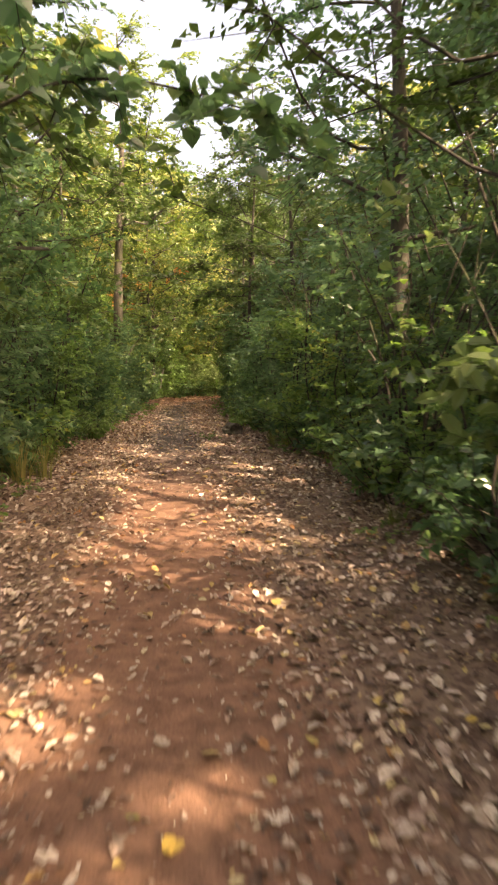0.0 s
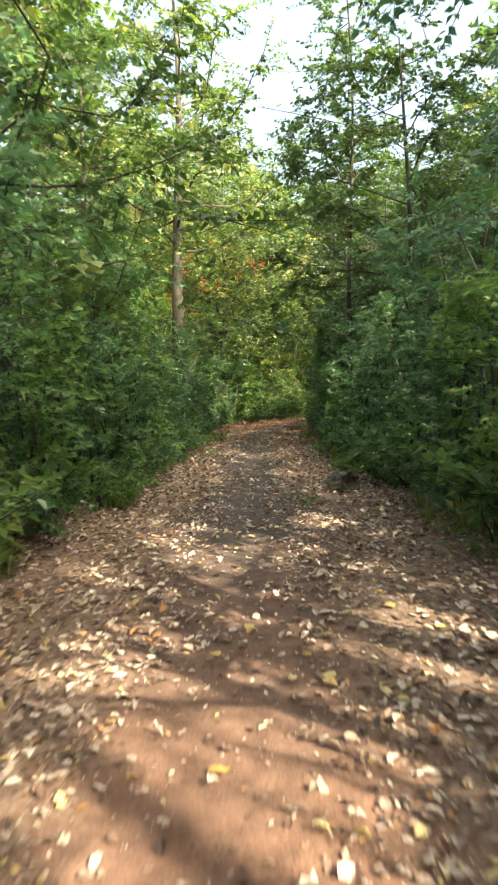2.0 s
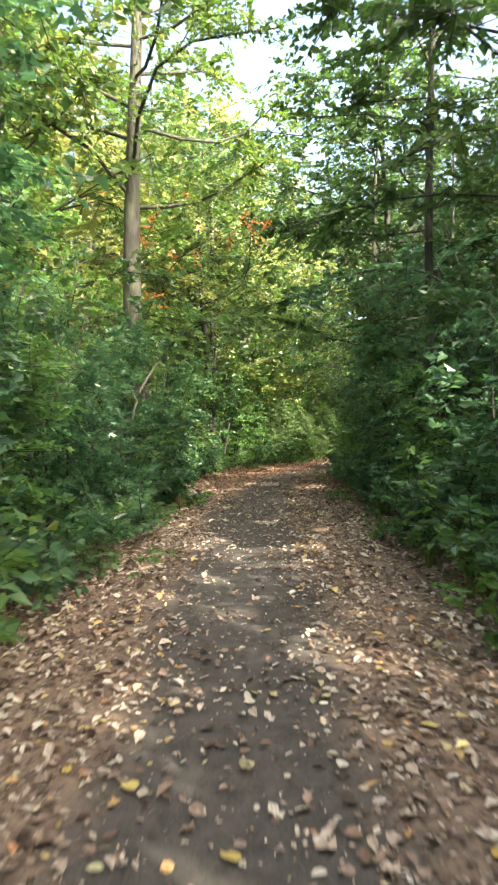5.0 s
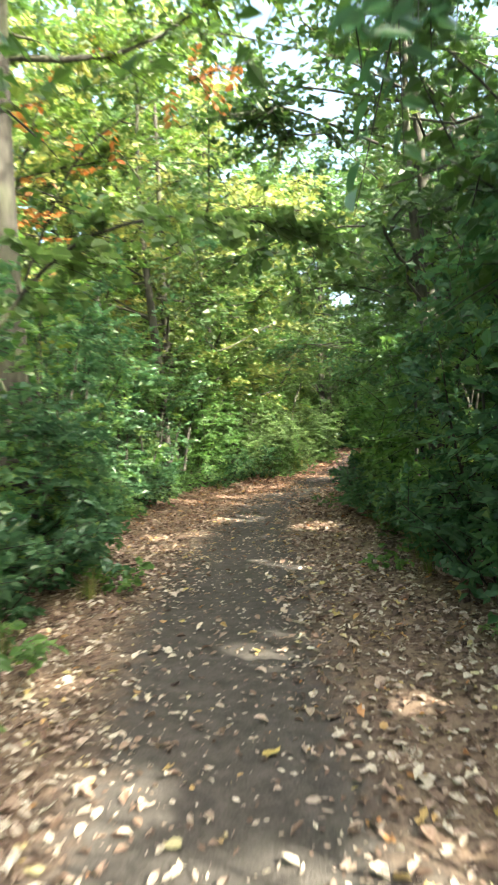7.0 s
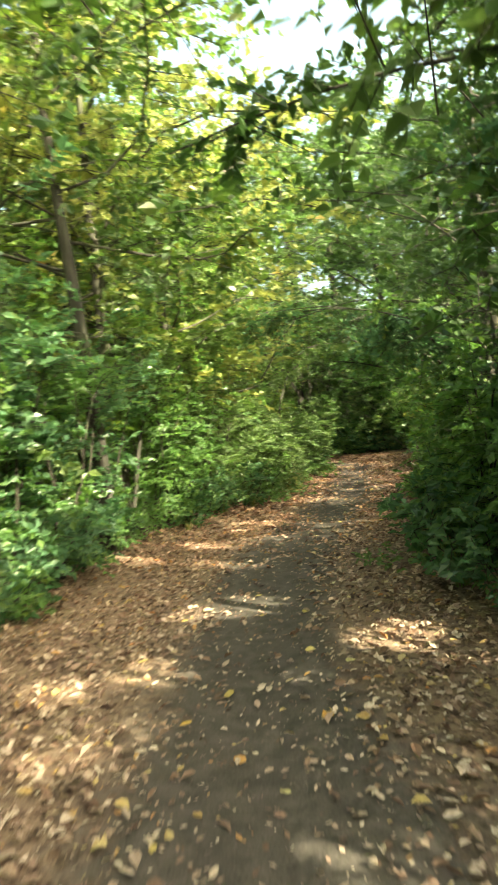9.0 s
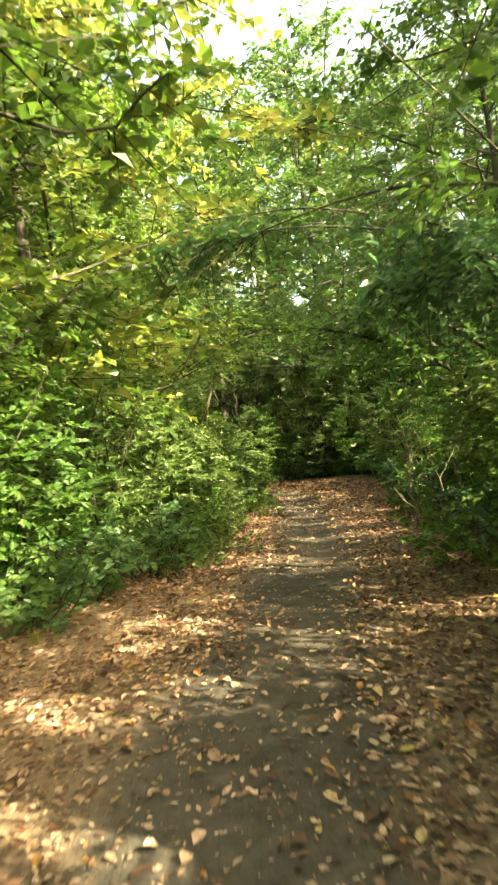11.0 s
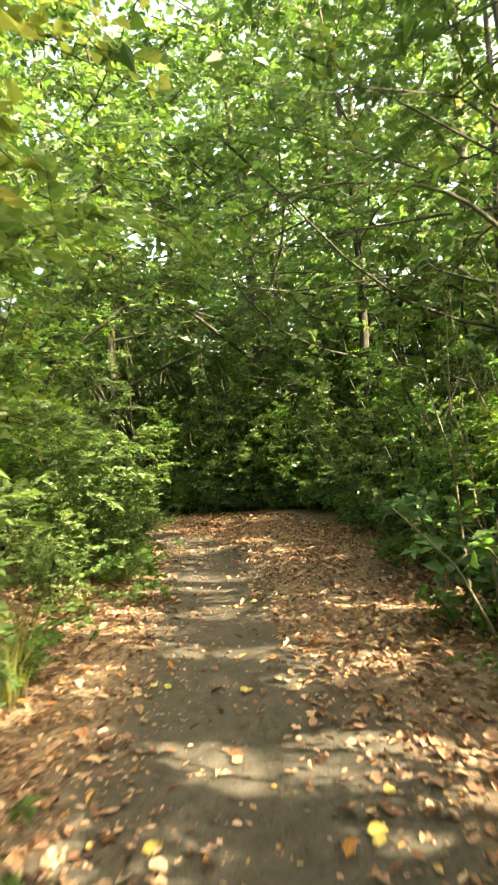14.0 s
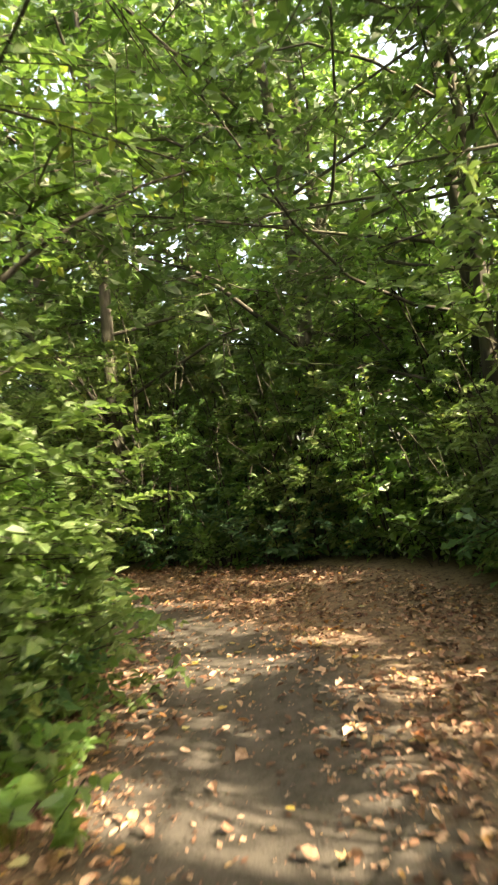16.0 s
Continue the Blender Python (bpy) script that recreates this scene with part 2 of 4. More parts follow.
def soil_material():
    m, n, l, p = material("trodden_soil")
    co = n.new("ShaderNodeTexCoord")

    def tex(kind, scale, detail=4):
        t = n.new(kind)
        t.inputs["Scale"].default_value = scale
        if "Detail" in t.inputs:
            t.inputs["Detail"].default_value = detail
        l.new(co.outputs["Object"], t.inputs["Vector"])
        return t

    def mixer(fac, a, b, blend="MIX"):
        k = n.new("ShaderNodeMix")
        k.data_type, k.blend_type = "RGBA", blend
        for sock, v in ((k.inputs[0], fac), (k.inputs[6], a), (k.inputs[7], b)):
            if hasattr(v, "is_output"):
                l.new(v, sock)
            elif isinstance(v, tuple):
                sock.default_value = (*v, 1)
            else:
                sock.default_value = v
        return k.outputs[2]

    grain, mid, big = tex("ShaderNodeTexNoise", 90, 6), tex("ShaderNodeTexNoise", 9, 5), tex("ShaderNodeTexNoise", 1.1, 3)
    red = ramp(n, [(.3, (.175, .096, .07)), (.7, (.3, .168, .12))])
    # grey earth, darkened further to make up for crown shade missing over it
    grey = ramp(n, [(.3, (.066, .056, .053)), (.7, (.112, .096, .09))])
    l.new(mid.outputs[0], red.inputs[0])
    l.new(mid.outputs[0], grey.inputs[0])
    xyz, along = n.new("ShaderNodeSeparateXYZ"), n.new("ShaderNodeMapRange")
    l.new(co.outputs["Object"], xyz.inputs[0])
    wob = n.new("ShaderNodeMath")
    wob.operation, wob.inputs[1].default_value = "MULTIPLY_ADD", 5.0
    l.new(big.outputs[0], wob.inputs[0])
    l.new(xyz.outputs["Y"], wob.inputs[2])
    along.inputs["From Min"].default_value, along.inputs["From Max"].default_value = 9.0, 15.5
    along.clamp = True
    l.new(wob.outputs[0], along.inputs["Value"])
    base = mixer(along.outputs[0], red.outputs[0], grey.outputs[0])
    trod = n.new("ShaderNodeAttribute")
    trod.attribute_name = "trod"
    crumbs = tex("ShaderNodeTexVoronoi", 26)
    bits = ramp(n, [(0, (.048, .032, .027)), (.45, (.095, .06, .047)), (.75, (.15, .096, .075)), (1, (.25, .175, .135))])
    l.new(crumbs.outputs["Color"], bits.inputs[0])
    patch = n.new("ShaderNodeMath")
    patch.operation, patch.inputs[1].default_value = "MULTIPLY_ADD", 0.8
    l.new(mid.outputs[0], patch.inputs[0])
    l.new(trod.outputs["Fac"], patch.inputs[2])
    cover = ramp(n, [(.52, (1, 1, 1)), (.95, (0, 0, 0))])
    l.new(patch.outputs[0], cover.inputs[0])
    base = mixer(cover.outputs[0], base, bits.outputs[0])
    wild = n.new("ShaderNodeAttribute")
    wild.attribute_name = "wild"
    moss = ramp(n, [(.3, (.03, .028, .016)), (.55, (.045, .055, .02)), (.75, (.075, .06, .035))])
    l.new(mid.outputs[0], moss.inputs[0])
    base = mixer(wild.outputs["Fac"], base, moss.outputs[0])
    speck = ramp(n, [(.25, (.6, .6, .6)), (.6, (1.0, 1.0, 1.0)), (.8, (1.25, 1.2, 1.15))])
    l.new(grain.outputs[0], speck.inputs[0])
    base = mixer(1.0, base, speck.outputs[0], "MULTIPLY")
    l.new(base, p.inputs["Base Color"])
    p.inputs["Roughness"].default_value = 0.92
    p.inputs["Specular IOR Level"].default_value = 0.2
    b1, b2 = n.new("ShaderNodeBump"), n.new("ShaderNodeBump")
    b1.inputs["Strength"].default_value, b1.inputs["Distance"].default_value = 0.5, 0.012
    b2.inputs["Strength"].default_value, b2.inputs["Distance"].default_value = 0.5, 0.03
    l.new(grain.outputs[0], b1.inputs["Height"])
    l.new(mid.outputs[0], b2.inputs["Height"])
    l.new(b1.outputs[0], b2.inputs["Normal"])
    l.new(b2.outputs[0], p.inputs["Normal"])
    return m


SOIL = soil_material()


def litter_material(name, stops, rough=0.6):
    m, n, l, p = material(name)
    geo, info, co, tex = n.new("ShaderNodeNewGeometry"), n.new("ShaderNodeObjectInfo"), n.new("ShaderNodeTexCoord"), n.new("ShaderNodeTexNoise")
    add = n.new("ShaderNodeMath")
    l.new(geo.outputs["Random Per Island"], add.inputs[0])
    l.new(info.outputs["Random"], add.inputs[1])
    frac = n.new("ShaderNodeMath")
    frac.operation = "FRACT"
    l.new(add.outputs[0], frac.inputs[0])
    r = ramp(n, stops)
    l.new(frac.outputs[0], r.inputs[0])
    tex.inputs["Scale"].default_value, tex.inputs["Detail"].default_value = 60, 4
    l.new(co.outputs["Object"], tex.inputs["Vector"])
    spots = ramp(n, [(.3, (.5, .42, .36)), (.55, (1, 1, 1))])
    l.new(tex.outputs[0], spots.inputs[0])
    mix = n.new("ShaderNodeMix")
    mix.data_type, mix.blend_type = "RGBA", "MULTIPLY"
    mix.inputs[0].default_value = 0.8
    l.new(r.outputs[0], mix.inputs[6])
    l.new(spots.outputs[0], mix.inputs[7])
    xyz, where, red = n.new("ShaderNodeSeparateXYZ"), n.new("ShaderNodeMapRange"), n.new("ShaderNodeMix")
    l.new(co.outputs["Object"], xyz.inputs[0])
    l.new(xyz.outputs["Y"], where.inputs["Value"])
    where.inputs["From Min"].default_value, where.inputs["From Max"].default_value = 23.0, 34.0
    where.inputs["To Max"].default_value = 0.85
    red.data_type, red.blend_type = "RGBA", "MULTIPLY"
    l.new(where.outputs[0], red.inputs[0])
    l.new(mix.outputs[2], red.inputs[6])
    red.inputs[7].default_value = (0.95, 0.66, 0.57, 1)
    l.new(red.outputs[2], p.inputs["Base Color"])
    p.inputs["Roughness"].default_value = rough
    return m


LITTER = litter_material("dry_leaf", [(0, (.07, .043, .032)), (.22, (.16, .095, .07)), (.42, (.3, .205, .165)), (.66, (.46, .37, .315)), (.91, (.62, .55, .48)), (.95, (.52, .42, .18)), (1, (.45, .2, .09))])
LITTER_YELLOW = litter_material("yellow_fallen_leaf", [(0, (.44, .3, .08)), (.45, (.5, .39, .14)), (.75, (.5, .45, .28)), (.9, (.5, .24, .06)), (1, (.3, .34, .08))], 0.5)


# ---- mesh helpers ----
def mesh_from(name, verts, faces, mat, smooth=False):
    """A mesh from a vertex array and a list of face arrays (all triangles or all quads in each)."""
    me = bpy.data.meshes.new(name)
    faces = [f for f in faces if len(f)]
    me.vertices.add(len(verts))
    me.vertices.foreach_set("co", np.ascontiguousarray(verts, dtype=np.float32).ravel())
    loops = np.concatenate([f.ravel() for f in faces]).astype(np.int32)
    totals = np.concatenate([np.full(len(f), f.shape[1]) for f in faces]).astype(np.int32)
    starts = np.concatenate([[0], np.cumsum(totals)[:-1]]).astype(np.int32)
    me.loops.add(len(loops))
    me.loops.foreach_set("vertex_index", loops)
    me.polygons.add(len(totals))
    me.polygons.foreach_set("loop_start", starts)
    me.polygons.foreach_set("loop_total", totals)
    me.polygons.foreach_set("use_smooth", np.full(len(totals), smooth))
    me.update(calc_edges=True)
    me.materials.append(mat)
    return me


def unit(v):
    return v / np.maximum(np.linalg.norm(v, axis=-1, keepdims=True), 1e-9)


def leaf_arrays(p, along, up, length, width, kind="oval", fold=0.18, curl=0.12):
    """Vertices (n, k, 3) and the faces of one leaf, for n leaves that start at p."""
    along = unit(along)
    side = unit(np.cross(along, up))
    nor = np.cross(side, along)
    L, W = length[:, None], (length * width)[:, None]

    def v(a, s, h):
        return p + along * L * a + side * W * s + nor * (L * h)
    if kind == "oval":
        co = [v(0, 0, 0), v(.28, .46, fold * .6), v(.68, .40, fold * .5 - curl * .4), v(1, 0, -curl), v(.68, -.40, fold * .5 - curl * .4), v(.28, -.46, fold * .6)]
        f = np.array([[0, 1, 2, 3], [0, 3, 4, 5]])
    elif kind == "heart":
        co = [v(0, 0, 0), v(-.06, .26, .02), v(.16, .52, fold * .6), v(.5, .5, fold * .6), v(.8, .24, 0), v(1, 0, -curl),
              v(.8, -.24, 0), v(.5, -.5, fold * .6), v(.16, -.52, fold * .6), v(-.06, -.26, .02)]
        f = np.array([[0, 1, 2, 3], [0, 3, 4, 5], [0, 5, 6, 7], [0, 7, 8, 9]])
    elif kind == "lobed":
        co = [v(0, 0, 0), v(.2, .55, fold * .7), v(.42, .26, fold * .2), v(.72, .5, fold * .4 - curl * .5), v(1, 0, -curl),
              v(.66, -.46, fold * .4 - curl * .3), v(.45, -.22, fold * .2), v(.14, -.5, fold * .7)]
        f = np.array([[0, 1, 2], [0, 2, 6], [2, 3, 4], [2, 4, 6], [4, 5, 6], [0, 6, 7]])
    elif kind == "blade":
        co = [v(0, 0, 0), v(.5, .5, fold * .6), v(1, -.1, -curl)]
        f = np.array([[0, 1, 2]])
    else:
        co = [v(0, 0, 0), v(.45, .5, fold * .6), v(1, 0, -curl), v(.45, -.5, fold * .6)]
        f = np.array([[0, 1, 2], [0, 2, 3]])
    return np.stack(co, 1), f


def leaf_mesh(name, co, f, mat):
    n, k = co.shape[:2]
    faces = (np.arange(n)[:, None, None] * k + f[None]).reshape(-1, f.shape[1])
    return mesh_from(name, co.reshape(-1, 3), [faces], mat)


def tube_arrays(lines, radii, sides):
    """Tapered tubes along n lines of m points: (n, m, 3) and (n, m)."""
    n, m = radii.shape
    tan = unit(np.gradient(lines, axis=1))
    ref = np.where(np.abs(tan[..., 2:3]) > 0.9, np.array([1.0, 0, 0]), np.array([0, 0, 1.0]))
    a = unit(np.cross(tan, ref))
    b = np.cross(tan, a)
    ang = np.arange(sides) * 2 * np.pi / sides
    ring = a[:, :, None] * np.cos(ang)[:, None] + b[:, :, None] * np.sin(ang)[:, None]
    co = lines[:, :, None] + ring * radii[:, :, None, None]
    i = np.arange(n * m * sides).reshape(n, m, sides)
    j = np.roll(i, -1, axis=2)
    f = np.stack([i[:, :-1], j[:, :-1], j[:, 1:], i[:, 1:]], -1).reshape(-1, 4)
    return co.reshape(-1, 3), f


def join(parts):
    vs, fs, k = [], [], 0
    for v, f in parts:
        vs.append(v)
        fs.append(f + k)
        k += len(v)
    return np.concatenate(vs), fs


def part(name, me, parent, label=""):
    ob = new(name, me)
    ob.parent = parent
    return tagged(ob, label)


def twigs_on(rng, base, out, count, length, droop, per, leaf, width, kind, spread=0.9, flat=0.75):
    """Twigs from points base, each leaning along out, with leaves in two rows: tubes' lines and the leaf arrays."""
    d = unit(out + spread * rng.normal(size=out.shape) * np.array([1, 1, 0.55]))
    L = length * rng.uniform(0.55, 1.2, len(base))
    u = np.linspace(0, 1, 4)
    lines = base[:, None] + d[:, None] * (L[:, None] * u)[..., None]
    lines[..., 2] -= droop * (L[:, None] * u ** 2)
    radii = 0.0042 * (1.1 - 0.8 * u)[None] * np.ones((len(base), 1))
    k = np.tile((np.arange(per) + 0.5) / per, (len(base), 1)) + rng.uniform(-.04, .04, (len(base), per))
    p = base[:, None] + d[:, None] * (L[:, None] * k)[..., None]
    p[..., 2] -= droop * (L[:, None] * k ** 2)
    hor = unit(np.cross(d, np.array([0, 0, 1.0])))
    sgn = np.where(np.arange(per) % 2 == 0, 1, -1)
    along = d[:, None] * 0.6 + hor[:, None] * sgn[None, :, None] * 0.9 + rng.normal(size=(len(base), per, 3)) * 0.35
    along[..., 2] -= 0.25
    up = np.array([0, 0, flat]) + 0.65 * unit(out * np.array([1, 1, 0]))[:, None] + rng.normal(size=along.shape) * 0.45
    size = leaf * rng.uniform(0.6, 1.25, (len(base), per))
    co, f = leaf_arrays(p.reshape(-1, 3), along.reshape(-1, 3), up.reshape(-1, 3), size.ravel(), width, kind)
    return lines, radii, co, f


class Plant:
    """The meshes and leaf arrays of one kind of plant, from which things are made."""

    def __init__(self, name, sticks, leaves, face, leaf_mat, twigs=None, per=1, bark=None):
        self.name, self.sticks, self.leaves, self.face, self.leaf_mat = name, sticks, leaves, face, leaf_mat
        self.twigs, self.per, self.bark = twigs, per, bark
        self.full = leaf_mesh(name, leaves, face, leaf_mat)
        self.mid = leaves.mean(axis=1)
        self.brush = mesh_from("brushwood", *one_tube(*twigs, 3), bark, True)
        self.ends = [np.array([me.vertices[len(me.vertices) * k // 4 - 1].co[:] for k in (2, 3, 4)]) for _, me in sticks]


def one_tube(lines, radii, sides):
    v, f = tube_arrays(lines, radii, sides)
    return v, [f]


def shrub_kind(seed, height, spread, stems, twigs, per, leaf, width=0.62, kind="oval", mat=None, low=0.06, droop=0.25, twig_len=0.5, bark=None):
    rng = np.random.default_rng(seed)
    az = np.arange(stems) * 2 * np.pi / stems + rng.uniform(-.4, .4, stems)
    out = np.stack([np.cos(az), np.sin(az), 0 * az], 1)
    h = height * rng.uniform(0.7, 1.0, stems)
    r = spread * rng.uniform(0.45, 1.0, stems)
    bend = rng.normal(size=(stems, 2)) * 0.12
    root = out * rng.uniform(0.05, 0.22, (stems, 1))

    def stem(i, u):
        p = root[i] + out[i] * (r[i] * u ** 1.5)[..., None]
        p[..., 2] = h[i] * u ** 0.92
        p[..., 0] += bend[i, 0] * np.sin(u * 5)
        p[..., 1] += bend[i, 1] * np.sin(u * 4)
        return p
    u = np.linspace(0, 1, 8)
    lines = np.stack([stem(np.full(8, i), u) for i in range(stems)])
    lines[:, 0, 2] -= 0.12
    thick = 0.006 * height * rng.uniform(0.7, 1.2, (stems, 1)) * (1.1 - 0.9 * u)[None] + 0.002
    i = np.repeat(np.arange(stems), twigs)
    uu = low + (1 - low) * rng.uniform(0, 1, len(i)) ** 0.85
    base = stem(i, uu)
    lean = out[i] * 0.7 + np.array([0, 0, 0.25]) + (uu ** 2)[:, None] * np.array([0, 0, 0.4])
    tl, tr, co, f = twigs_on(rng, base, lean, len(i), twig_len, droop, per, leaf, width, kind)
    stick = [("stem", mesh_from("stem", *one_tube(lines[k:k + 1], thick[k:k + 1], 5), bark or TWIG, True)) for k in range(stems)]
    return Plant("leaves", stick, co, f, mat, (tl[:, ::3], tr[:, ::3]), per, bark or TWIG)


def tree_kind(seed, height, radius, crown_from, crown_r, limbs, twigs, per, leaf, mat, lean=(0, 0), width=0.66, bark=None, twig_len=0.9, top=0.35, kind="kite"):
    rng = np.random.default_rng(seed)
    u = np.linspace(0, 1, 14)
    ph = rng.uniform(0, 6, 2)

    def stem(v):
        v = np.asarray(v, float)
        return np.stack([lean[0] * v ** 1.3 + 0.022 * height * np.sin(v * 5 + ph[0]) * v, lean[1] * v ** 1.3 + 0.022 * height * np.sin(v * 4 + ph[1]) * v, height * v], -1)
    line = stem(u)[None]
    line[0, 0, 2] -= 0.3
    flare = radius * (1 - 0.86 * u) + radius * 0.5 * np.exp(-u * 28)
    v = crown_from + (1 - crown_from) * (np.arange(limbs) + rng.uniform(0, 1, limbs)) / limbs * 0.97
    az = np.arange(limbs) * 2.4 + rng.uniform(-.5, .5, limbs)
    reach = crown_r * np.sin(np.pi * np.clip(0.16 + 0.84 * (v - crown_from) / (1 - crown_from), 0, 1) ** 0.75) ** 0.7 * rng.uniform(0.7, 1.15, limbs) + top
    out = np.stack([np.cos(az), np.sin(az), rng.uniform(0.15, 0.7, limbs)], 1)
    w = np.linspace(0, 1, 6)
    p0 = stem(v)
    wob = rng.normal(size=(limbs, 3)) * 0.13

    def limb(i, a):
        q = p0[i] + out[i] * (reach[i] * a)[..., None] + wob[i] * (reach[i] * np.sin(a * 4))[..., None]
        q[..., 2] -= 0.16 * reach[i] * a ** 2
        return q
    ll = np.stack([limb(np.full(6, i), w) for i in range(limbs)])
    lr = (radius * 0.24 * (1 - 0.7 * v))[:, None] * (1.05 - 0.9 * w)[None] + 0.004
    i = np.repeat(np.arange(limbs), twigs)
    a = rng.uniform(0.12, 1.0, len(i)) ** 0.8
    tl, tr, co, f = twigs_on(rng, limb(i, a), out[i] * 0.6 + np.array([0, 0, .12]), len(i), twig_len, 0.3, per, leaf, width, kind, 1.0)
    stick = [("trunk", mesh_from("trunk", *one_tube(line, flare[None], 10), bark or BARK, True))]
    stick += [("branch", mesh_from("branch", *one_tube(ll[k:k + 1], lr[k:k + 1], 5), bark or BARK, True)) for k in range(limbs)]
    return Plant("crown", stick, co, f, mat, (tl[:, ::3], tr[:, ::3] * 1.6), per, bark or BARK)


def plant_at(plant, name, x, y, turn, size, label, category, group="", z=None, tall=1.0, clear=True):
    """A thing of its own with wood and leaves; leaves are left out where the walk or a sunbeam goes through."""
    root = new(name)
    z = gz(x, y) if z is None else z
    m = Matrix.Translation((x, y, z)) @ Matrix.Rotation(turn, 4, "Z") @ Matrix.Diagonal((size, size, size * tall, 1))
    root.matrix_world = m
    tagged(root, label, category, group)
    mm = np.array(m)
    for (kind, me), ends in zip(plant.sticks, plant.ends):
        if kind != "trunk":
            q = ends @ mm[:3, :3].T + mm[:3, 3]
            d, s = offset(q[:, 0], q[:, 1])
            if np.any((np.abs(d) < 1.75) & (q[:, 2] < 3.3) & (q[:, 2] > 0.8)) or np.any((np.abs(d) < 1.15) & (q[:, 2] < 3.3)):
                continue
        part(kind, me, root)
    p = plant.mid @ mm[:3, :3].T + mm[:3, 3]
    drop = lit(p) | sunlit(p)
    if clear:
        d, s = offset(p[:, 0], p[:, 1])
        low = p[:, 2] < 2.05 + 0.25 * wave(p[:, 0], p[:, 1], 1.1, 2.0)
        edge = 0.22 * wave(s, p[:, 2] * 2, 2.3, 0.9)
        drop |= low & (d < right_edge(s) - 0.25 - 0.2 * p[:, 2] + edge) & (d > -left_edge(s) + 0.25 + 0.12 * p[:, 2] + edge)
        drop |= (np.abs(d) < 0.5) & (p[:, 2] < 2.1)
        drop |= (np.abs(d) < 1.5) & (p[:, 2] > 1.8) & (p[:, 2] < 2.9) & (plant.leaves.shape[1] <= 4)
        drop |= (np.abs(d) < 1.3) & (p[:, 2] > 0.6) & (p[:, 2] < 2.9) & (plant.leaves.shape[1] <= 4)
    drop |= p[:, 2] < gz(x, y) + 0.02
    me = plant.full if drop.mean() < 0.004 else leaf_mesh("leaves", plant.leaves[~drop], plant.face, plant.leaf_mat)
    if len(me.vertices):
        part(plant.name, me, root)
    bare = drop.reshape(-1, plant.per).mean(axis=1) > 0.5
    if bare.mean() < 0.01:
        brush = plant.brush
    elif not bare.all():
        brush = mesh_from("brushwood", *one_tube(plant.twigs[0][~bare], plant.twigs[1][~bare], 3), plant.bark, True)
    if not bare.all():
        tagged(part("brushwood", brush, root), kind="stuff")
    return root


# ---- ground: one sheet ----
def build_ground():
    def axis(a, b, step, far):
        core = np.arange(a, b + 1e-6, step)
        grow = np.cumsum(np.geomspace(step * 1.5, far, 26))
        return np.concatenate([(a - grow)[::-1], core, b + grow])
    xs, ys = axis(-7, 6, 0.14, 350), axis(-3, 52, 0.2, 350)
    X, Y = np.meshgrid(xs, ys, indexing="ij")
    Z = ground_z(X, Y)
    d, s = offset(X, Y)
    d = d.reshape(X.shape)
    co = np.stack([X, Y, Z], -1).reshape(-1, 3)
    i = np.arange(X.size).reshape(X.shape)
    f = np.stack([i[:-1, :-1], i[1:, :-1], i[1:, 1:], i[:-1, 1:]], -1).reshape(-1, 4)
    me = mesh_from("ground", co, [f], SOIL, True)
    at = me.attributes.new("trod", "FLOAT", "POINT")
    wid = 0.62 + 0.16 * wave(X, Y, 0.8, 1.1)
    trod = np.exp(-(np.abs(d + 0.12) / wid) ** 2.2)
    at.data.foreach_set("value", trod.astype(np.float32).ravel())
    wild = me.attributes.new("wild", "FLOAT", "POINT")
    wild.data.foreach_set("value", np.clip((np.abs(d) - 2.3) / 1.0, 0, 1).astype(np.float32).ravel())
    return tagged(new("ground", me), "trodden red-brown and grey earth path strewn with leaf crumbs", "ground", kind="structure")


build_ground()

# ---- plants ----
rng = np.random.default_rng(7)
SHRUBS_DARK = [shrub_kind(10 + k, 2.7, 1.0, 9, 19, 23, 0.085, mat=LEAF_DARK, kind="kite", low=0.03) for k in range(4)]
SHRUBS_MID = [shrub_kind(20 + k, 2.5, 1.0, 9, 19, 23, 0.083, mat=LEAF_MID, kind="kite", low=0.03) for k in range(3)]
SHRUBS_BRIGHT = [shrub_kind(30 + k, 2.2, 0.9, 9, 17, 24, 0.078, mat=LEAF_BRIGHT, low=0.03) for k in range(2)]
TALL_DARK = [shrub_kind(40 + k, 4.6, 1.5, 9, 24, 24, 0.15, 0.8, mat=LEAF_DARK, kind="blade", twig_len=0.85) for k in range(2)]
TALL_MID = [shrub_kind(50 + k, 4.6, 1.5, 9, 24, 24, 0.145, 0.8, mat=LEAF_MID, kind="blade", twig_len=0.8) for k in range(2)]
THICKET = [shrub_kind(45 + k, 5.2, 1.7, 9, 24, 18, 0.23, 0.8, mat=LEAF_DARK, kind="blade", twig_len=0.9) for k in range(2)]
# lighter-leaved copies, their tone making up for light missing at the bend
THICKET_LIGHT = [shrub_kind(47 + k, 5.2, 1.7, 9, 24, 18, 0.23, 0.8, mat=(LEAF_MID, LEAF_BRIGHT)[k], kind="blade", twig_len=0.9) for k in range(2)]
BEND = [shrub_kind(49 + k, 5.2, 1.6, 9, 26, 26, 0.125, 0.8, mat=(LEAF_MID, LEAF_BRIGHT)[k], kind="blade", twig_len=0.9, low=0.02) for k in range(2)]
SKIRTS = [shrub_kind(55 + k, 0.75, 0.7, 9, 8, 10, 0.1, mat=(LEAF_DARK, LEAF_MID, LEAF_DARK)[k], kind="kite", twig_len=0.34, low=0.02) for k in range(3)]
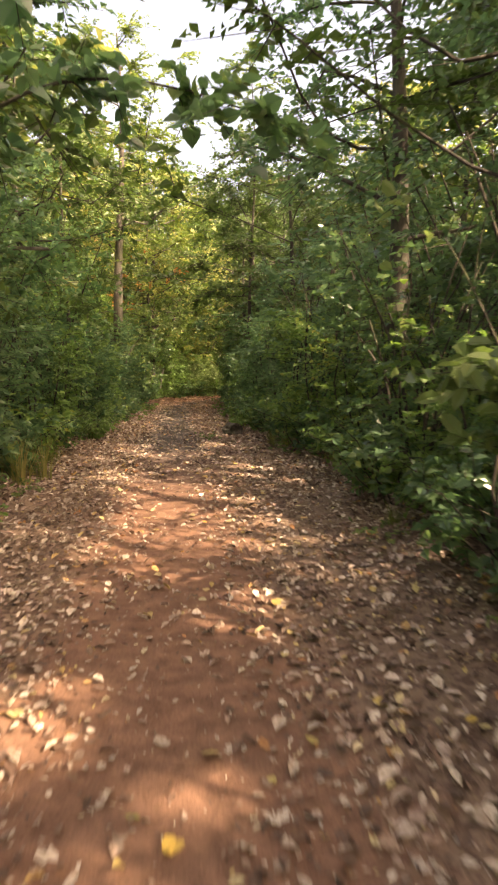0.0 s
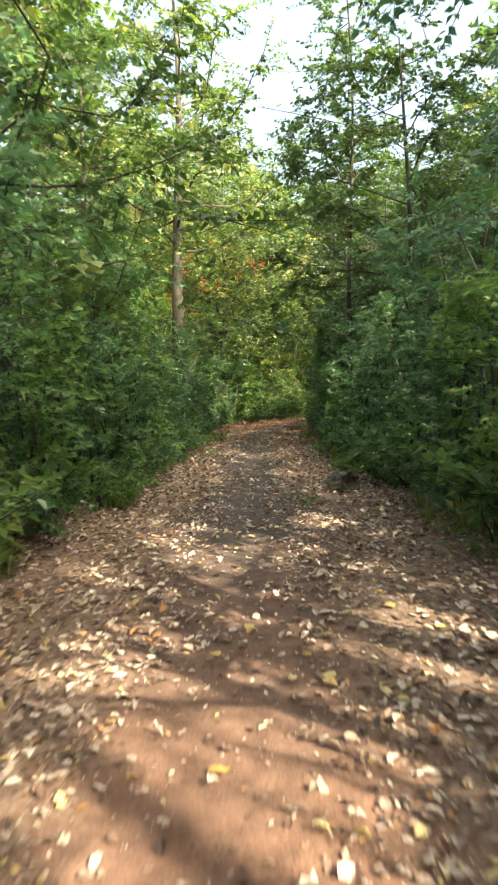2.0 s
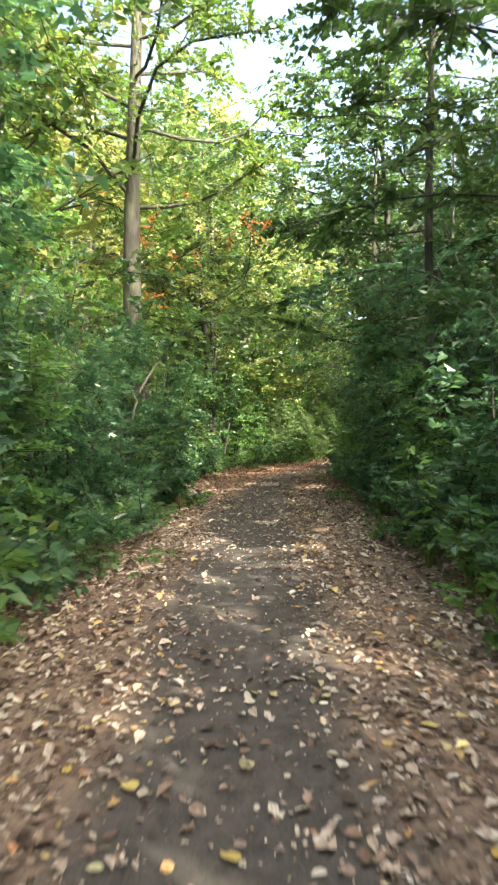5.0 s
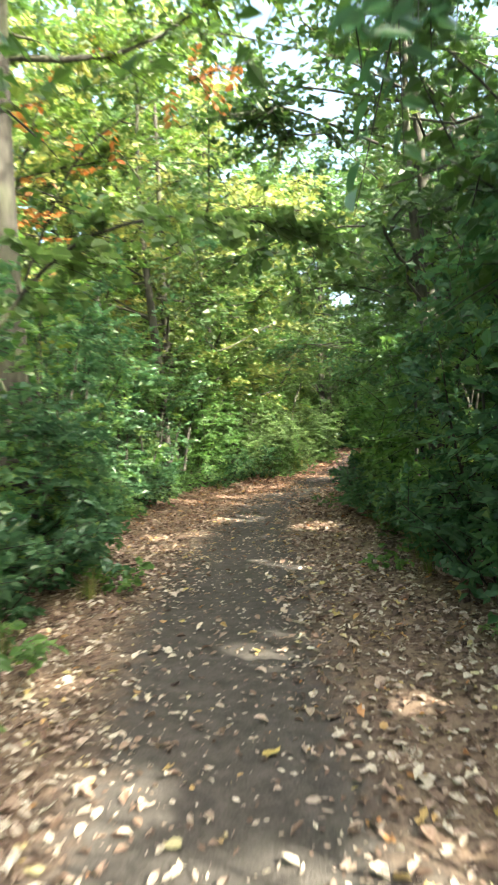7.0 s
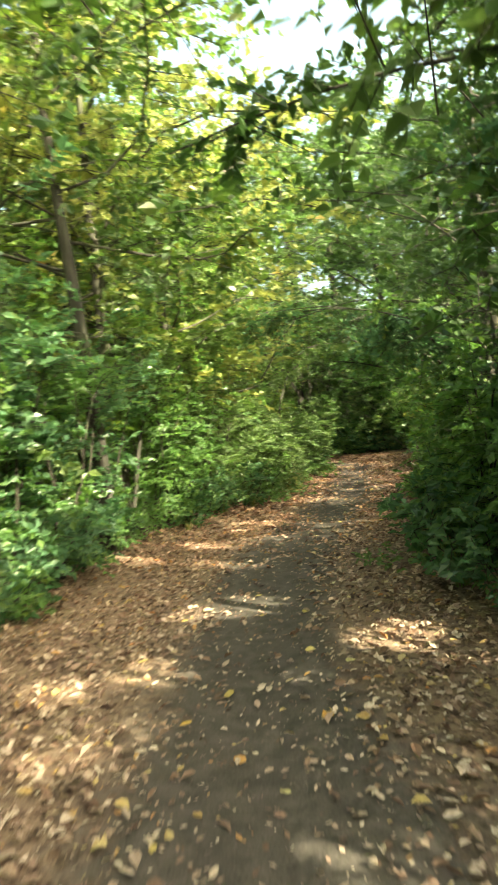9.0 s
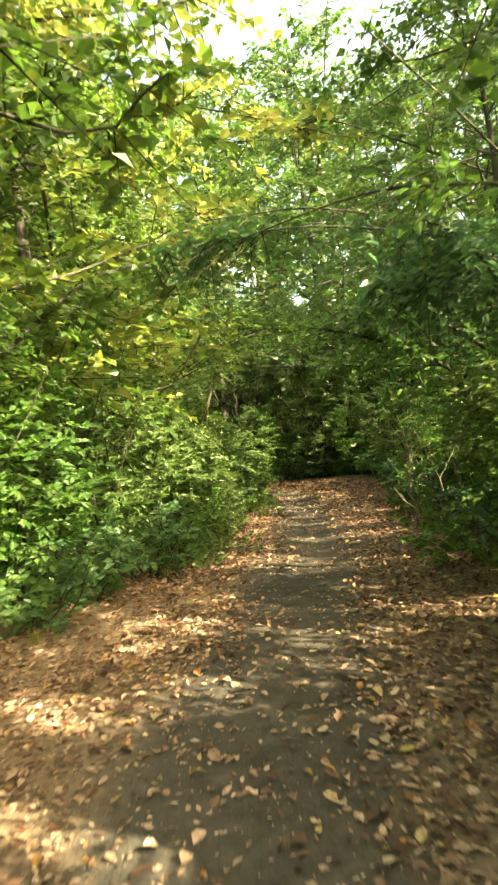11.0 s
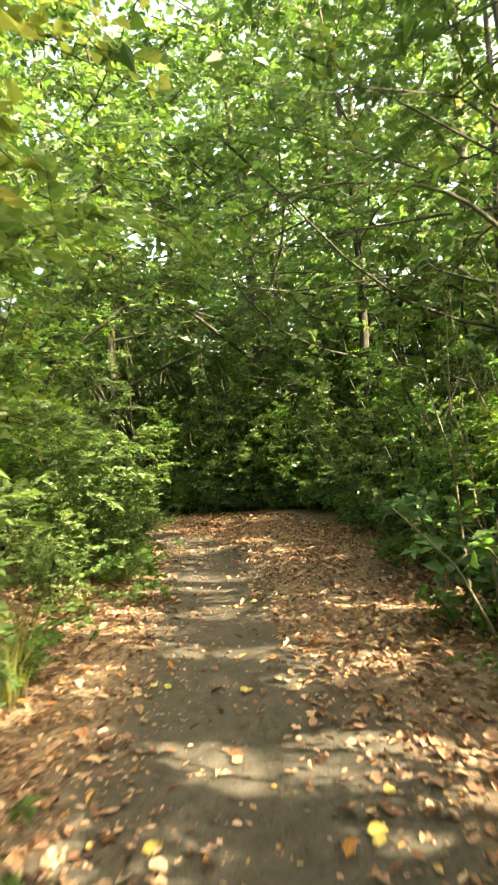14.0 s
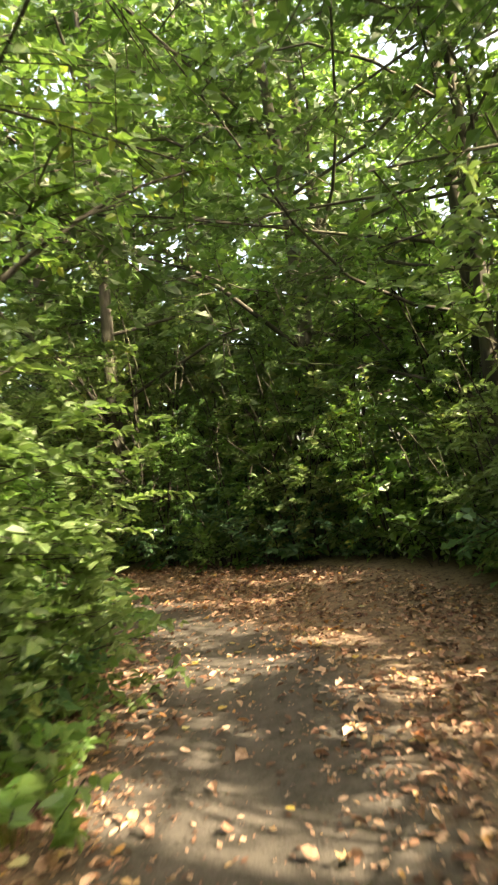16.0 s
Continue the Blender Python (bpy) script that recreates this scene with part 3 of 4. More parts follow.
# trees that stand by the path
NEAR_GREEN = [tree_kind(70 + k, 8.0, 0.1, 0.16, 3.0, 22, 20, 17, 0.133, LEAF_CROWN) for k in range(2)]
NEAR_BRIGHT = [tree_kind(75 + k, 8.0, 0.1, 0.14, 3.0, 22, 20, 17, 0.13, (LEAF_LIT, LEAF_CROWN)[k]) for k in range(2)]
NEAR_AUTUMN = [tree_kind(79, 8.0, 0.1, 0.14, 3.0, 22, 20, 17, 0.13, LEAF_AUTUMN)]
# trees further off
FAR_YELLOW = [tree_kind(60 + k, 12.0, 0.2, 0.1, 3.3, 16, 15, 18, 0.27, (LEAF_AUTUMN, LEAF_LIT)[k], twig_len=1.2, width=0.8, kind="blade") for k in range(2)]
FAR_GREEN = [tree_kind(65 + k, 11.0, 0.2, 0.08, 3.2, 16, 15, 18, 0.26, LEAF_CROWN, twig_len=1.2, width=0.8, kind="blade") for k in range(2)]

# trees added past the right hedge, mostly out of view, to block the sun
SHADE = [tree_kind(68 + k, 15.5, 0.2, 0.36, 3.2, 22, 15, 16, 0.4, LEAF_CROWN, twig_len=1.2, width=0.9, kind="blade") for k in range(2)]


def pick(kinds):
    return kinds[int(rng.integers(len(kinds)))]


def hedges():
    for side in (-1, 1):
        # begins behind the walk; the unseen shrubs there are added for shade
        s = -8.0
        while s < S_END - 13:
            edge = left_edge(s) if side < 0 else right_edge(s)
            d = side * (edge + 0.55 + rng.uniform(-0.15, 0.25))
            x, y = on_path(s, d)
            label = "dense dark green hedge shrub beside the earth path"
            # leaf tone follows how sunlit or shaded each stretch should look
            if s < 24:
                kinds, size = (SHRUBS_DARK if rng.uniform() < 0.8 else SHRUBS_MID), rng.uniform(0.9, 1.25)
            elif side < 0 and 35 < s < 42.5:
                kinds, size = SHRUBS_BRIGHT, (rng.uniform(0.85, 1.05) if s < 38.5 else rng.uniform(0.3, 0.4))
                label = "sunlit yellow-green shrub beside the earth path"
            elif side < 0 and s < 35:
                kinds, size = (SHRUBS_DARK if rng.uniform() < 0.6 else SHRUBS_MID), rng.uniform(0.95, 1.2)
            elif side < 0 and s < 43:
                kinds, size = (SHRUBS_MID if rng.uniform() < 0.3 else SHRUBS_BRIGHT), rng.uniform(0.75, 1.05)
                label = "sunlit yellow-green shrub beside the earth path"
            elif side > 0 and 30 < s < 42:
                kinds, size = (SHRUBS_MID if rng.uniform() < 0.75 else SHRUBS_BRIGHT), rng.uniform(0.6, 0.9)
                label = "loose green shrub beside the earth path"
            else:
                kinds, size = (SHRUBS_MID if rng.uniform() < 0.7 else SHRUBS_BRIGHT), rng.uniform(0.85, 1.2)
            plant_at(pick(kinds), "shrub", x, y, rng.uniform(0, 6.28), size, label, "shrub", "path hedge")
            s += 1.12 * max(size, 0.6) + rng.uniform(0.0, 0.25)
        s = -1.0
        while s < S_END - 15:
            edge = left_edge(s) if side < 0 else right_edge(s)
            x, y = on_path(s, side * (edge + 0.25 + rng.uniform(-0.1, 0.25)))
            if side > 0 or not 39.5 < s < 43.5:
                plant_at(pick(SKIRTS), "low_shrub", x, y, rng.uniform(0, 6.28), rng.uniform(0.7, 1.25),
                         "low leafy undergrowth at the foot of the hedge", "undergrowth", "undergrowth")
            s += rng.uniform(0.7, 1.25)
        s = -8.0
        while s < S_END - 8:
            edge = left_edge(s) if side < 0 else right_edge(s)
            d = side * (edge + 2.1 + rng.uniform(-0.2, 0.8))
            x, y = on_path(s, d)
            kinds = TALL_DARK if (s < 22 or (side > 0 and s < 29)) else TALL_MID
            size = rng.uniform(0.85, 1.05) * (1.12 if s < 24 else 1.0)
            plant_at(pick(kinds), "tall_shrub", x, y, rng.uniform(0, 6.28), size,
                     "tall dense green shrub standing behind the path hedge", "shrub", "back hedge")
            s += (1.7 if side > 0 else 2.0) + rng.uniform(-0.2, 0.5)
        s = 27.0 if side > 0 else 38.0
        while s < S_END - 8:
            edge = left_edge(s) if side < 0 else right_edge(s)
            x, y = on_path(s, side * (edge + 4.0 + rng.uniform(-0.4, 0.6)))
            plant_at(pick(THICKET if s < 28 else THICKET_LIGHT), "tall_shrub", x, y, rng.uniform(0, 6.28), rng.uniform(1.15, 1.35),
                     "tall dense green shrub deep in the thicket", "shrub", "thicket")
            s += 1.9 + rng.uniform(-0.2, 0.5)
    # shrubs that stand forward of the hedge and narrow the path
    for x, y, k in [(-3.8, 24.6, 1.15), (-4.3, 25.7, 1.1), (-4.85, 26.9, 1.2), (-4.9, 28.2, 1.15), (-4.8, 29.5, 1.15), (-4.6, 30.8, 1.1)]:
        plant_at(pick(SHRUBS_DARK), "shrub", x, y, rng.uniform(0, 6.28), k, "dense dark green hedge shrub beside the earth path", "shrub", "path hedge")
    for x, y, k in [(-1.85, 37.2, 0.95), (-1.7, 38.4, 1.0)]:
        plant_at(pick(SHRUBS_BRIGHT), "shrub", x, y, rng.uniform(0, 6.28), k, "sunlit yellow-green shrub beside the earth path", "shrub", "path hedge")


hedges()


def woods():
    near = [(-3.6, 6.2, 0, 1.0), (-4.2, 13.5, 0, 0.9), (3.0, 5.5, 0, 1.0), (3.3, 1.0, 0, 1.0),
            (-6.4, 20.2, 1, 1.1), (-6.7, 24.6, 1, 1.1), (-7.6, 28.6, 2, 1.1), (-5.6, 32.4, 1, 1.0), (-4.8, 36.6, 1, 1.0), (-4.2, 40.2, 1, 1.0),
            (1.2, 26.9, 0, 0.85), (-7.6, 32.0, 2, 1.15), (-6.2, 37, 1, 1.15), (-5.6, 42.5, 1, 1.1), (3.8, 34.6, 0, 1.15), (4.8, 39.4, 0, 1.15), (4.2, 28.8, 0, 1.1), (1.2, 29.8, 0, 0.8), (1.4, 33.6, 0, 0.9), (2.4, 37.2, 0, 0.95), (3.4, 41.0, 0, 1.0), (6.0, 45.2, 0, 1.35), (4.3, 47.4, 0, 1.25),
            (5.2, 49.0, 0, 1.5), (3.4, 52.2, 0, 1.8), (-0.2, 53.6, 0, 1.65), (-3.8, 45.8, 1, 1.15), (-6.0, 49.5, 0, 1.1), (-3.0, 48.8, 0, 1.5), (-3.9, 37.6, 2, 1.3), (-4.4, 32.2, 1, 1.25), (-3.9, 42.8, 1, 1.0), (0.2, 28.4, 0, 1.15), (-0.1, 26.9, 0, 1.0), (-4.6, 34.6, 2, 1.35), (1.2, 20.3, 0, 1.0), (1.9, 23.2, 0, 0.9)]
    for x, y, k, size in near:
        plant_at(pick((NEAR_GREEN, NEAR_BRIGHT, NEAR_AUTUMN)[k]), "tree", x, y, rng.uniform(0, 6.28), size * rng.uniform(0.95, 1.08),
                 ("young green broadleaf tree reaching over the path", "young broadleaf tree with sunlit yellow-green leaves", "young broadleaf tree turning pale yellow and orange")[k], "tree", "trees by the path")
    # the last three are unseen, added behind the start
    far = [(-8.2, 3, 0), (-8.4, 9, 1), (-8, 15, 1), (-8.6, 21, 1), (-9, 27, 1), (-8.5, 40, 0), (-9.5, 46, 0), (-6.5, 52.6, 0), (-9, 53, 0), (-7.0, 38.4, 0), (-12, 35, 1),
           (-14, 20, 1), (-14, 28, 1), (-13, 44, 0), (0.5, 58.5, 0), (4.8, 54.5, 0), (8, 49, 0), (8.2, 42, 0), (7.4, 35.5, 0), (7.2, 30, 1), (7.6, 39.2, 0),
           (8.4, 25, 1), (9, 14, 0), (9, 4, 0), (-4, 62, 0), (6, 61, 0), (12, 55, 0), (13, 36, 0), (-12, 60, 0), (1, 66, 0), (10, 66, 0), (-10, 69, 0), (16, 46, 0),
           (-6, 57, 0), (-1.8, 58.5, 0), (2.6, 59, 0), (-2.6, 64, 0), (-7, 44, 0), (-6.8, 46.5, 0), (-8.8, 36.5, 0), (-5.2, 55.0, 0), (3.4, -6, 0), (-3.4, -7, 0), (0.5, -13, 0)]
    for x, y, k in far:
        plant_at(pick((FAR_GREEN, FAR_YELLOW)[k]), "tree", x, y, rng.uniform(0, 6.28), rng.uniform(1.1, 1.35) * (1.25 if y > 55 else 1.0),
                 ("tall green broadleaf tree with a full crown", "tall broadleaf tree turning yellow in autumn sun")[k], "tree", "woodland trees", clear=False)

    # tall trees added on the sunny side to shade the path, and the thicket that closes the bend
    s = -14.0
    while s < 15:
        x, y = on_path(s, rng.uniform(8.5, 11.0))
        if s < -9:
            x, y = 0.9 + rng.uniform(8.5, 11.0), s
        plant_at(pick(SHADE), "tree", x, y, rng.uniform(0, 6.28), rng.uniform(0.95, 1.1), "tall green broadleaf tree with a full crown", "tree", "woodland trees", clear=False)
        s += rng.uniform(2.0, 2.6)
    while s < 33:
        x, y = on_path(s, rng.uniform(6.6, 8.0))
        plant_at(pick(SHADE), "tree", x, y, rng.uniform(0, 6.28), rng.uniform(0.58, 0.68), "tall green broadleaf tree with a full crown", "tree", "woodland trees", clear=False)
        s += rng.uniform(2.6, 3.4)
    # four more, added to shade the ground before the bend
    for x, y in [(6.4, 34.4), (7.4, 36.8), (5.6, 32.0), (8.0, 33.0)]:
        plant_at(pick(SHADE), "tree", x, y, rng.uniform(0, 6.28), rng.uniform(0.58, 0.66), "tall green broadleaf tree with a full crown", "tree", "woodland trees", clear=False)
    for x, y, k in [(-2.4, 52.2, 1.0), (0.4, 53.4, 1.1), (2.9, 52.0, 1.0), (5.4, 49.6, 1.0), (6.4, 46.0, 1.0)]:
        plant_at(pick(BEND), "tall_shrub", x, y, rng.uniform(0, 6.28), k, "tall dense green shrub closing the bend of the path", "shrub", "thicket", clear=False)


woods()


def undergrowth():
    for k in range(26):
        s = rng.uniform(40, 58)
        edge = right_edge(s)
        x, y = on_path(s, edge + rng.uniform(1.2, 6.0))
        plant_at(pick(SKIRTS), "low_shrub", x, y, rng.uniform(0, 6.28), rng.uniform(1.5, 2.2),
                 "low leafy undergrowth in the thicket", "undergrowth", "undergrowth")


undergrowth()


def wild_cover():
    """Herbs and brambles on the ground of the wood, past the hedges."""
    r = np.random.default_rng(29)
    n = 52000
    x, y = r.uniform(-17, 17, n), r.uniform(-10, 70, n)
    d, s = offset(x, y)
    clump = wave(x, y, 0.9, 0.5) + 0.6 * wave(x, y, 2.3, 1.5)
    keep = (np.abs(d) > 3.2) & (r.uniform(size=n) < 0.75 + 0.5 * clump)
    x, y, clump = x[keep], y[keep], clump[keep]
    n = len(x)
    z = ground_z(x, y) + r.uniform(0.02, 1, n) * np.clip(0.55 + 0.5 * clump, 0.15, 1.3)
    az = r.uniform(0, 6.28, n)
    along = np.stack([np.cos(az), np.sin(az), r.uniform(-0.4, 0.4, n)], 1)
    co, f = leaf_arrays(np.stack([x, y, z], 1), along, np.array([0, 0, 1.0]) + r.normal(size=(n, 3)) * 0.4, r.uniform(0.16, 0.38, n), 0.6, "kite")
    tagged(new("wild_undergrowth", leaf_mesh("wild_undergrowth", co, f, LEAF_MID)), "knee-high green herbs and brambles covering the woodland floor", "undergrowth", kind="stuff")
    # tall shrubs added unseen beside and behind the start, to shade its ground
    for s in (-3.0, -1.2, 0.6):
        x, y = on_path(s, right_edge(s) + 1.7)
        plant_at(THICKET[0], "tall_shrub", x, y, s, 1.0, "tall dense green shrub deep in the thicket", "shrub", "thicket")


wild_cover()


# ---- single plants along the walk ----
def spline(points, n):
    p = np.array(points, float)
    k = np.concatenate([[0], np.cumsum(np.linalg.norm(np.diff(p, axis=0), axis=1))])
    u = np.linspace(0, k[-1], n)
    q = np.stack([np.interp(u, k, p[:, a]) for a in range(3)], 1)
    for _ in range(max(2, n // 8)):
        q[1:-1] = (q[:-2] + 2 * q[1:-1] + q[2:]) / 4
    return q


def arching(name, points, thick, twigs, per, leaf, mat, label, seed, leaf_from=0.45, kind="oval", width=0.6, twig_len=0.45, droop=0.4, bark=None, category="branch", side=()):
    """A stem that grows from the ground and arches over, with twigs and leaves on its outer length and side branches."""
    r = np.random.default_rng(seed)
    lines = [(points, thick)] + list(side)
    x0, y0 = points[0][0], points[0][1]
    base = np.array([x0, y0, gz(x0, y0)])
    root = new(name)
    root.location = base
    tagged(root, label, category)
    spots, outs = [], []
    for j, (pts, th) in enumerate(lines):
        q = spline(pts, 26)
        if j == 0:
            q[0, 2] = base[2] - 0.1
        part("stem" if j == 0 else "branch", mesh_from("branch", *one_tube(q[None] - base, (th * (1.05 - 0.98 * np.linspace(0, 1, 26) ** 1.1) + 0.002)[None], 8), bark or BARK, True), root)
        a = r.uniform(leaf_from if j == 0 else 0.15, 1, max(2, twigs if j == 0 else twigs // 2)) * 25
        i = np.minimum(a.astype(int), 24)
        spots.append(q[i] + (q[i + 1] - q[i]) * (a - i)[:, None])
        outs.append(unit(q[i + 1] - q[i]) * 0.7)
    if twigs:
        tl, tr, co, f = twigs_on(r, np.concatenate(spots), np.concatenate(outs), 0, twig_len, droop, per, leaf, width, kind, 0.9)
        mid = co.mean(axis=1)
        d, s = offset(mid[:, 0], mid[:, 1])
        near = (np.abs(d) < 0.55) & (mid[:, 2] < 1.95)
        gone = near | lit(mid) | sunlit(mid)
        co, leafy = co[~gone], gone.reshape(-1, per).mean(axis=1) < 0.6
        tagged(part("brushwood", mesh_from("brushwood", *one_tube(tl[leafy][:, ::3] - base, tr[leafy][:, ::3], 3), bark or TWIG, True), root), kind="stuff")
        part("leaves", leaf_mesh("leaves", co - base, f, mat), root)
    return root


# overhanging boughs
arching("leaning_sapling", [(-2.9, 5.4, 0), (-2.7, 5.3, 1.6), (-2.1, 5.0, 2.9), (-1.2, 4.8, 3.25), (-0.4, 4.6, 3.1), (0.25, 4.6, 2.85)], 0.03, 34, 11, 0.12, LEAF_DARK,
        "sapling with broad dark leaves hanging over the path", 101, 0.4, "heart", 0.85, 0.4, 0.35, side=[([(-2.3, 5.1, 2.6), (-1.7, 4.4, 3.2), (-1.1, 3.9, 3.4)], 0.014)])
arching("leaning_sapling", [(0.9, 20.0, 0), (0.6, 20.2, 1.7), (-0.1, 20.5, 2.9), (-0.9, 20.7, 2.95), (-1.55, 20.6, 2.7)], 0.025, 20, 8, 0.13, LEAF_DARK,
        "sapling with long dark drooping leaves over the path", 102, 0.5, "oval", 0.42, 0.4, 0.9)
arching("leaning_sapling", [(0.3, 26.0, 0), (0.1, 26.1, 1.7), (-0.5, 26.2, 2.7), (-1.2, 26.2, 2.95), (-1.8, 26.2, 2.8)], 0.022, 24, 9, 0.11, LEAF_BRIGHT,
        "sapling with broad yellow-green leaves over the path", 103, 0.45, "heart", 0.85, 0.4, 0.5)
arching("leaning_sapling", [(-4.1, 22.2, 0), (-3.9, 22.5, 1.8), (-3.3, 22.9, 2.7), (-2.6, 23.2, 2.95), (-1.9, 23.5, 2.9), (-1.2, 23.8, 2.65)], 0.022, 46, 12, 0.1, LEAF_BRIGHT,
        "sapling with broad yellow-green leaves over the path", 104, 0.4, "heart", 0.85, 0.45, 0.4)
arching("leaning_tree", [(2.1, 35.9, 0), (1.8, 35.7, 0.9), (1.1, 35.25, 1.68), (0.45, 34.87, 1.98), (-0.2, 34.45, 2.17), (-0.69, 34.14, 2.28), (-1.0, 34.1, 2.33)], 0.05, 70, 13, 0.085, LEAF_MID,
        "dark leaning trunk arching low across the path", 105, 0.4, "oval", 0.6, 0.55, 0.05, side=[
            ([(1.6, 35.55, 1.2), (1.0, 34.95, 2.1), (0.36, 34.7, 2.42), (-0.19, 34.45, 2.6), (-0.6, 34.3, 2.85)], 0.036),
            ([(0.45, 34.87, 1.95), (-0.1, 34.9, 2.0), (-0.8, 35.0, 2.1), (-1.4, 35.1, 2.15)], 0.008)], category="tree")
arching("leaning_tree", [(-2.3, 44.9, 0), (-2.1, 45.1, 1.4), (-1.5, 45.4, 2.7), (-0.9, 45.6, 3.25), (-0.36, 45.7, 3.7), (0.4, 45.9, 4.15), (1.2, 46.2, 4.4)], 0.055, 40, 13, 0.1, LEAF_MID,
        "dark leaning trunk rising over the path bend", 106, 0.35, "oval", 0.6, 0.5, 0.2, side=[([(-0.9, 45.6, 3.25), (-0.4, 45.3, 3.5), (0.2, 45.0, 3.6)], 0.018)], category="tree")
arching("leaning_sapling", [(-1.9, 38.6, 0), (-1.8, 38.9, 1.8), (-1.3, 39.6, 3.0), (-0.5, 40.6, 3.4), (0.4, 41.5, 3.3)], 0.03, 40, 11, 0.1, LEAF_BRIGHT,
        "sapling with sunlit leaves reaching over the path", 107, 0.4, "heart", 0.8, 0.5, 0.3)
arching("leaning_sapling", [(2.2, 37.9, 0), (2.0, 38.2, 1.7), (1.5, 38.9, 2.9), (0.9, 39.8, 3.3), (0.2, 40.6, 3.2)], 0.025, 40, 11, 0.09, LEAF_MID,
        "thin sapling with green leaves reaching over the path", 108, 0.35, "oval", 0.6, 0.5, 0.3)
arching("leaning_sapling", [(-4.3, 33.2, 0), (-4.0, 33.6, 1.9), (-2.9, 34.6, 3.1), (-1.8, 35.6, 3.5), (-1.0, 36.5, 3.4)], 0.03, 44, 11, 0.1, LEAF_BRIGHT,
        "sapling with sunlit leaves reaching over the path", 109, 0.35, "heart", 0.8, 0.5, 0.25)
arching("leaning_sapling", [(0.9, 31.2, 0), (0.7, 31.4, 1.7), (0.1, 31.9, 2.7), (-0.8, 32.6, 3.0), (-1.7, 33.3, 2.9)], 0.025, 44, 11, 0.09, LEAF_MID,
        "thin sapling with green leaves reaching over the path", 110, 0.35, "oval", 0.6, 0.5, 0.3)

arching("leaning_sapling", [(1.1, 32.4, 0), (0.8, 32.7, 1.7), (0.1, 33.1, 2.75), (-1.1, 33.6, 3.1), (-2.3, 33.9, 3.05)], 0.02, 190, 17, 0.085, LEAF_DARK,
        "sapling with dense dark leaves hanging over the path", 111, 0.3, "oval", 0.62, 0.55, 0.8, side=[
            ([(0.3, 32.95, 2.3), (-0.3, 32.7, 2.75), (-1.2, 32.9, 3.0), (-1.9, 33.2, 3.05)], 0.014),
            ([(0.0, 33.1, 2.55), (0.0, 33.7, 2.7), (-0.3, 34.3, 2.75)], 0.012)])

# sunlit sapling by the start and the bright bush at the bend
SUNNY = shrub_kind(120, 2.15, 0.6, 6, 14, 12, 0.135, 0.5, "oval", LEAF_BRIGHT, 0.5, 0.2, 0.4)
plant_at(SUNNY, "sapling", 1.4, 3.8, 0.4, 1.05, "young sapling with sunlit light green leaves", "sapling", clear=False)
BUSH = shrub_kind(121, 2.05, 0.75, 9, 17, 26, 0.075, 0.45, "oval", LEAF_BRIGHT, 0.04, 0.25, 0.45)
plant_at(BUSH, "bush", -0.75, 43.5, 0.0, 1.0, "sunlit light green bush at the bend of the path", "bush", clear=False)
plant_at(BUSH, "bush", -1.7, 42.4, 2.0, 0.6, "low sunlit light green bush beside the path", "bush")
# bare pale stems
for k, (x, y, lx, ly, h) in enumerate([(1.6, 39.4, 0.05, 0.1, 2.6), (1.85, 39.3, 0.15, -0.05, 2.9), (1.95, 39.7, -0.1, 0.1, 2.4), (0.75, 37.0, 0.1, 0.05, 0.7), (0.9, 37.2, -0.1, 0.1, 0.8)]):
    arching("bare_stem", [(x, y, 0), (x + lx * 0.3, y + ly, h * 0.4), (x + lx, y + ly * 0.4, h)], 0.011 if k < 3 else 0.008, 0, 0, 0, None,
            "thin pale leafless stem at the path edge", 130 + k, bark=BARK_PALE, category="stem",
            side=[([(x + lx * 0.3, y + ly, h * 0.4), (x - 0.12, y + 0.1, h * 0.6), (x - 0.2, y + 0.15, h * 0.85)], 0.007)])

# dead stems tangled at the hedge foot before the bend
tangle = np.random.default_rng(41)
for k in range(22):
    sk = tangle.uniform(34.0, 39.5)
    x, y = on_path(sk, right_edge(sk) - 0.2 + tangle.uniform(0, 0.7))
    lx, ly, h = tangle.normal(0, 0.35), tangle.normal(0, 0.3), tangle.uniform(0.5, 1.7)
    arching("bare_stem", [(x, y, 0), (x + lx * 0.3, y + ly * 0.5, h * 0.5), (x + lx, y + ly, h)], tangle.uniform(0.005, 0.009), 0, 0, 0, None,
            "thin pale leafless stem at the path edge", 150 + k, bark=BARK_PALE, category="stem",
            side=[([(x + lx * 0.3, y + ly * 0.5, h * 0.5), (x - lx * 0.2, y + ly * 0.7, h * 0.7), (x - lx * 0.5, y + ly, h * 0.85)], 0.004)])

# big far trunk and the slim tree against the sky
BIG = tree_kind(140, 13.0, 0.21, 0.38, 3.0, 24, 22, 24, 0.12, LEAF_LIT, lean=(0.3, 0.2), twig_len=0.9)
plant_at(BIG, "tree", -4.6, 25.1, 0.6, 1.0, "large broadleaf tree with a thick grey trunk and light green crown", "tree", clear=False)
arching("leaning_sapling", [(-5.4, 26.4, 0), (-5.1, 26.2, 2.6), (-3.9, 25.5, 4.4), (-2.5, 25.0, 4.8), (-2.0, 24.9, 4.8)], 0.022, 14, 10, 0.1, LEAF_ORANGE,
        "thin sapling with orange autumn leaves high over the path", 112, 0.55, "oval", 0.6, 0.4, 0.25)
arching("leaning_sapling", [(-5.9, 27.2, 0), (-5.6, 26.9, 2.8), (-4.5, 26.0, 5.0), (-4.1, 25.9, 5.6), (-3.7, 25.8, 5.7)], 0.022, 14, 10, 0.1, LEAF_ORANGE,
        "thin sapling with orange autumn leaves high over the path", 113, 0.6, "oval", 0.6, 0.4, 0.25)
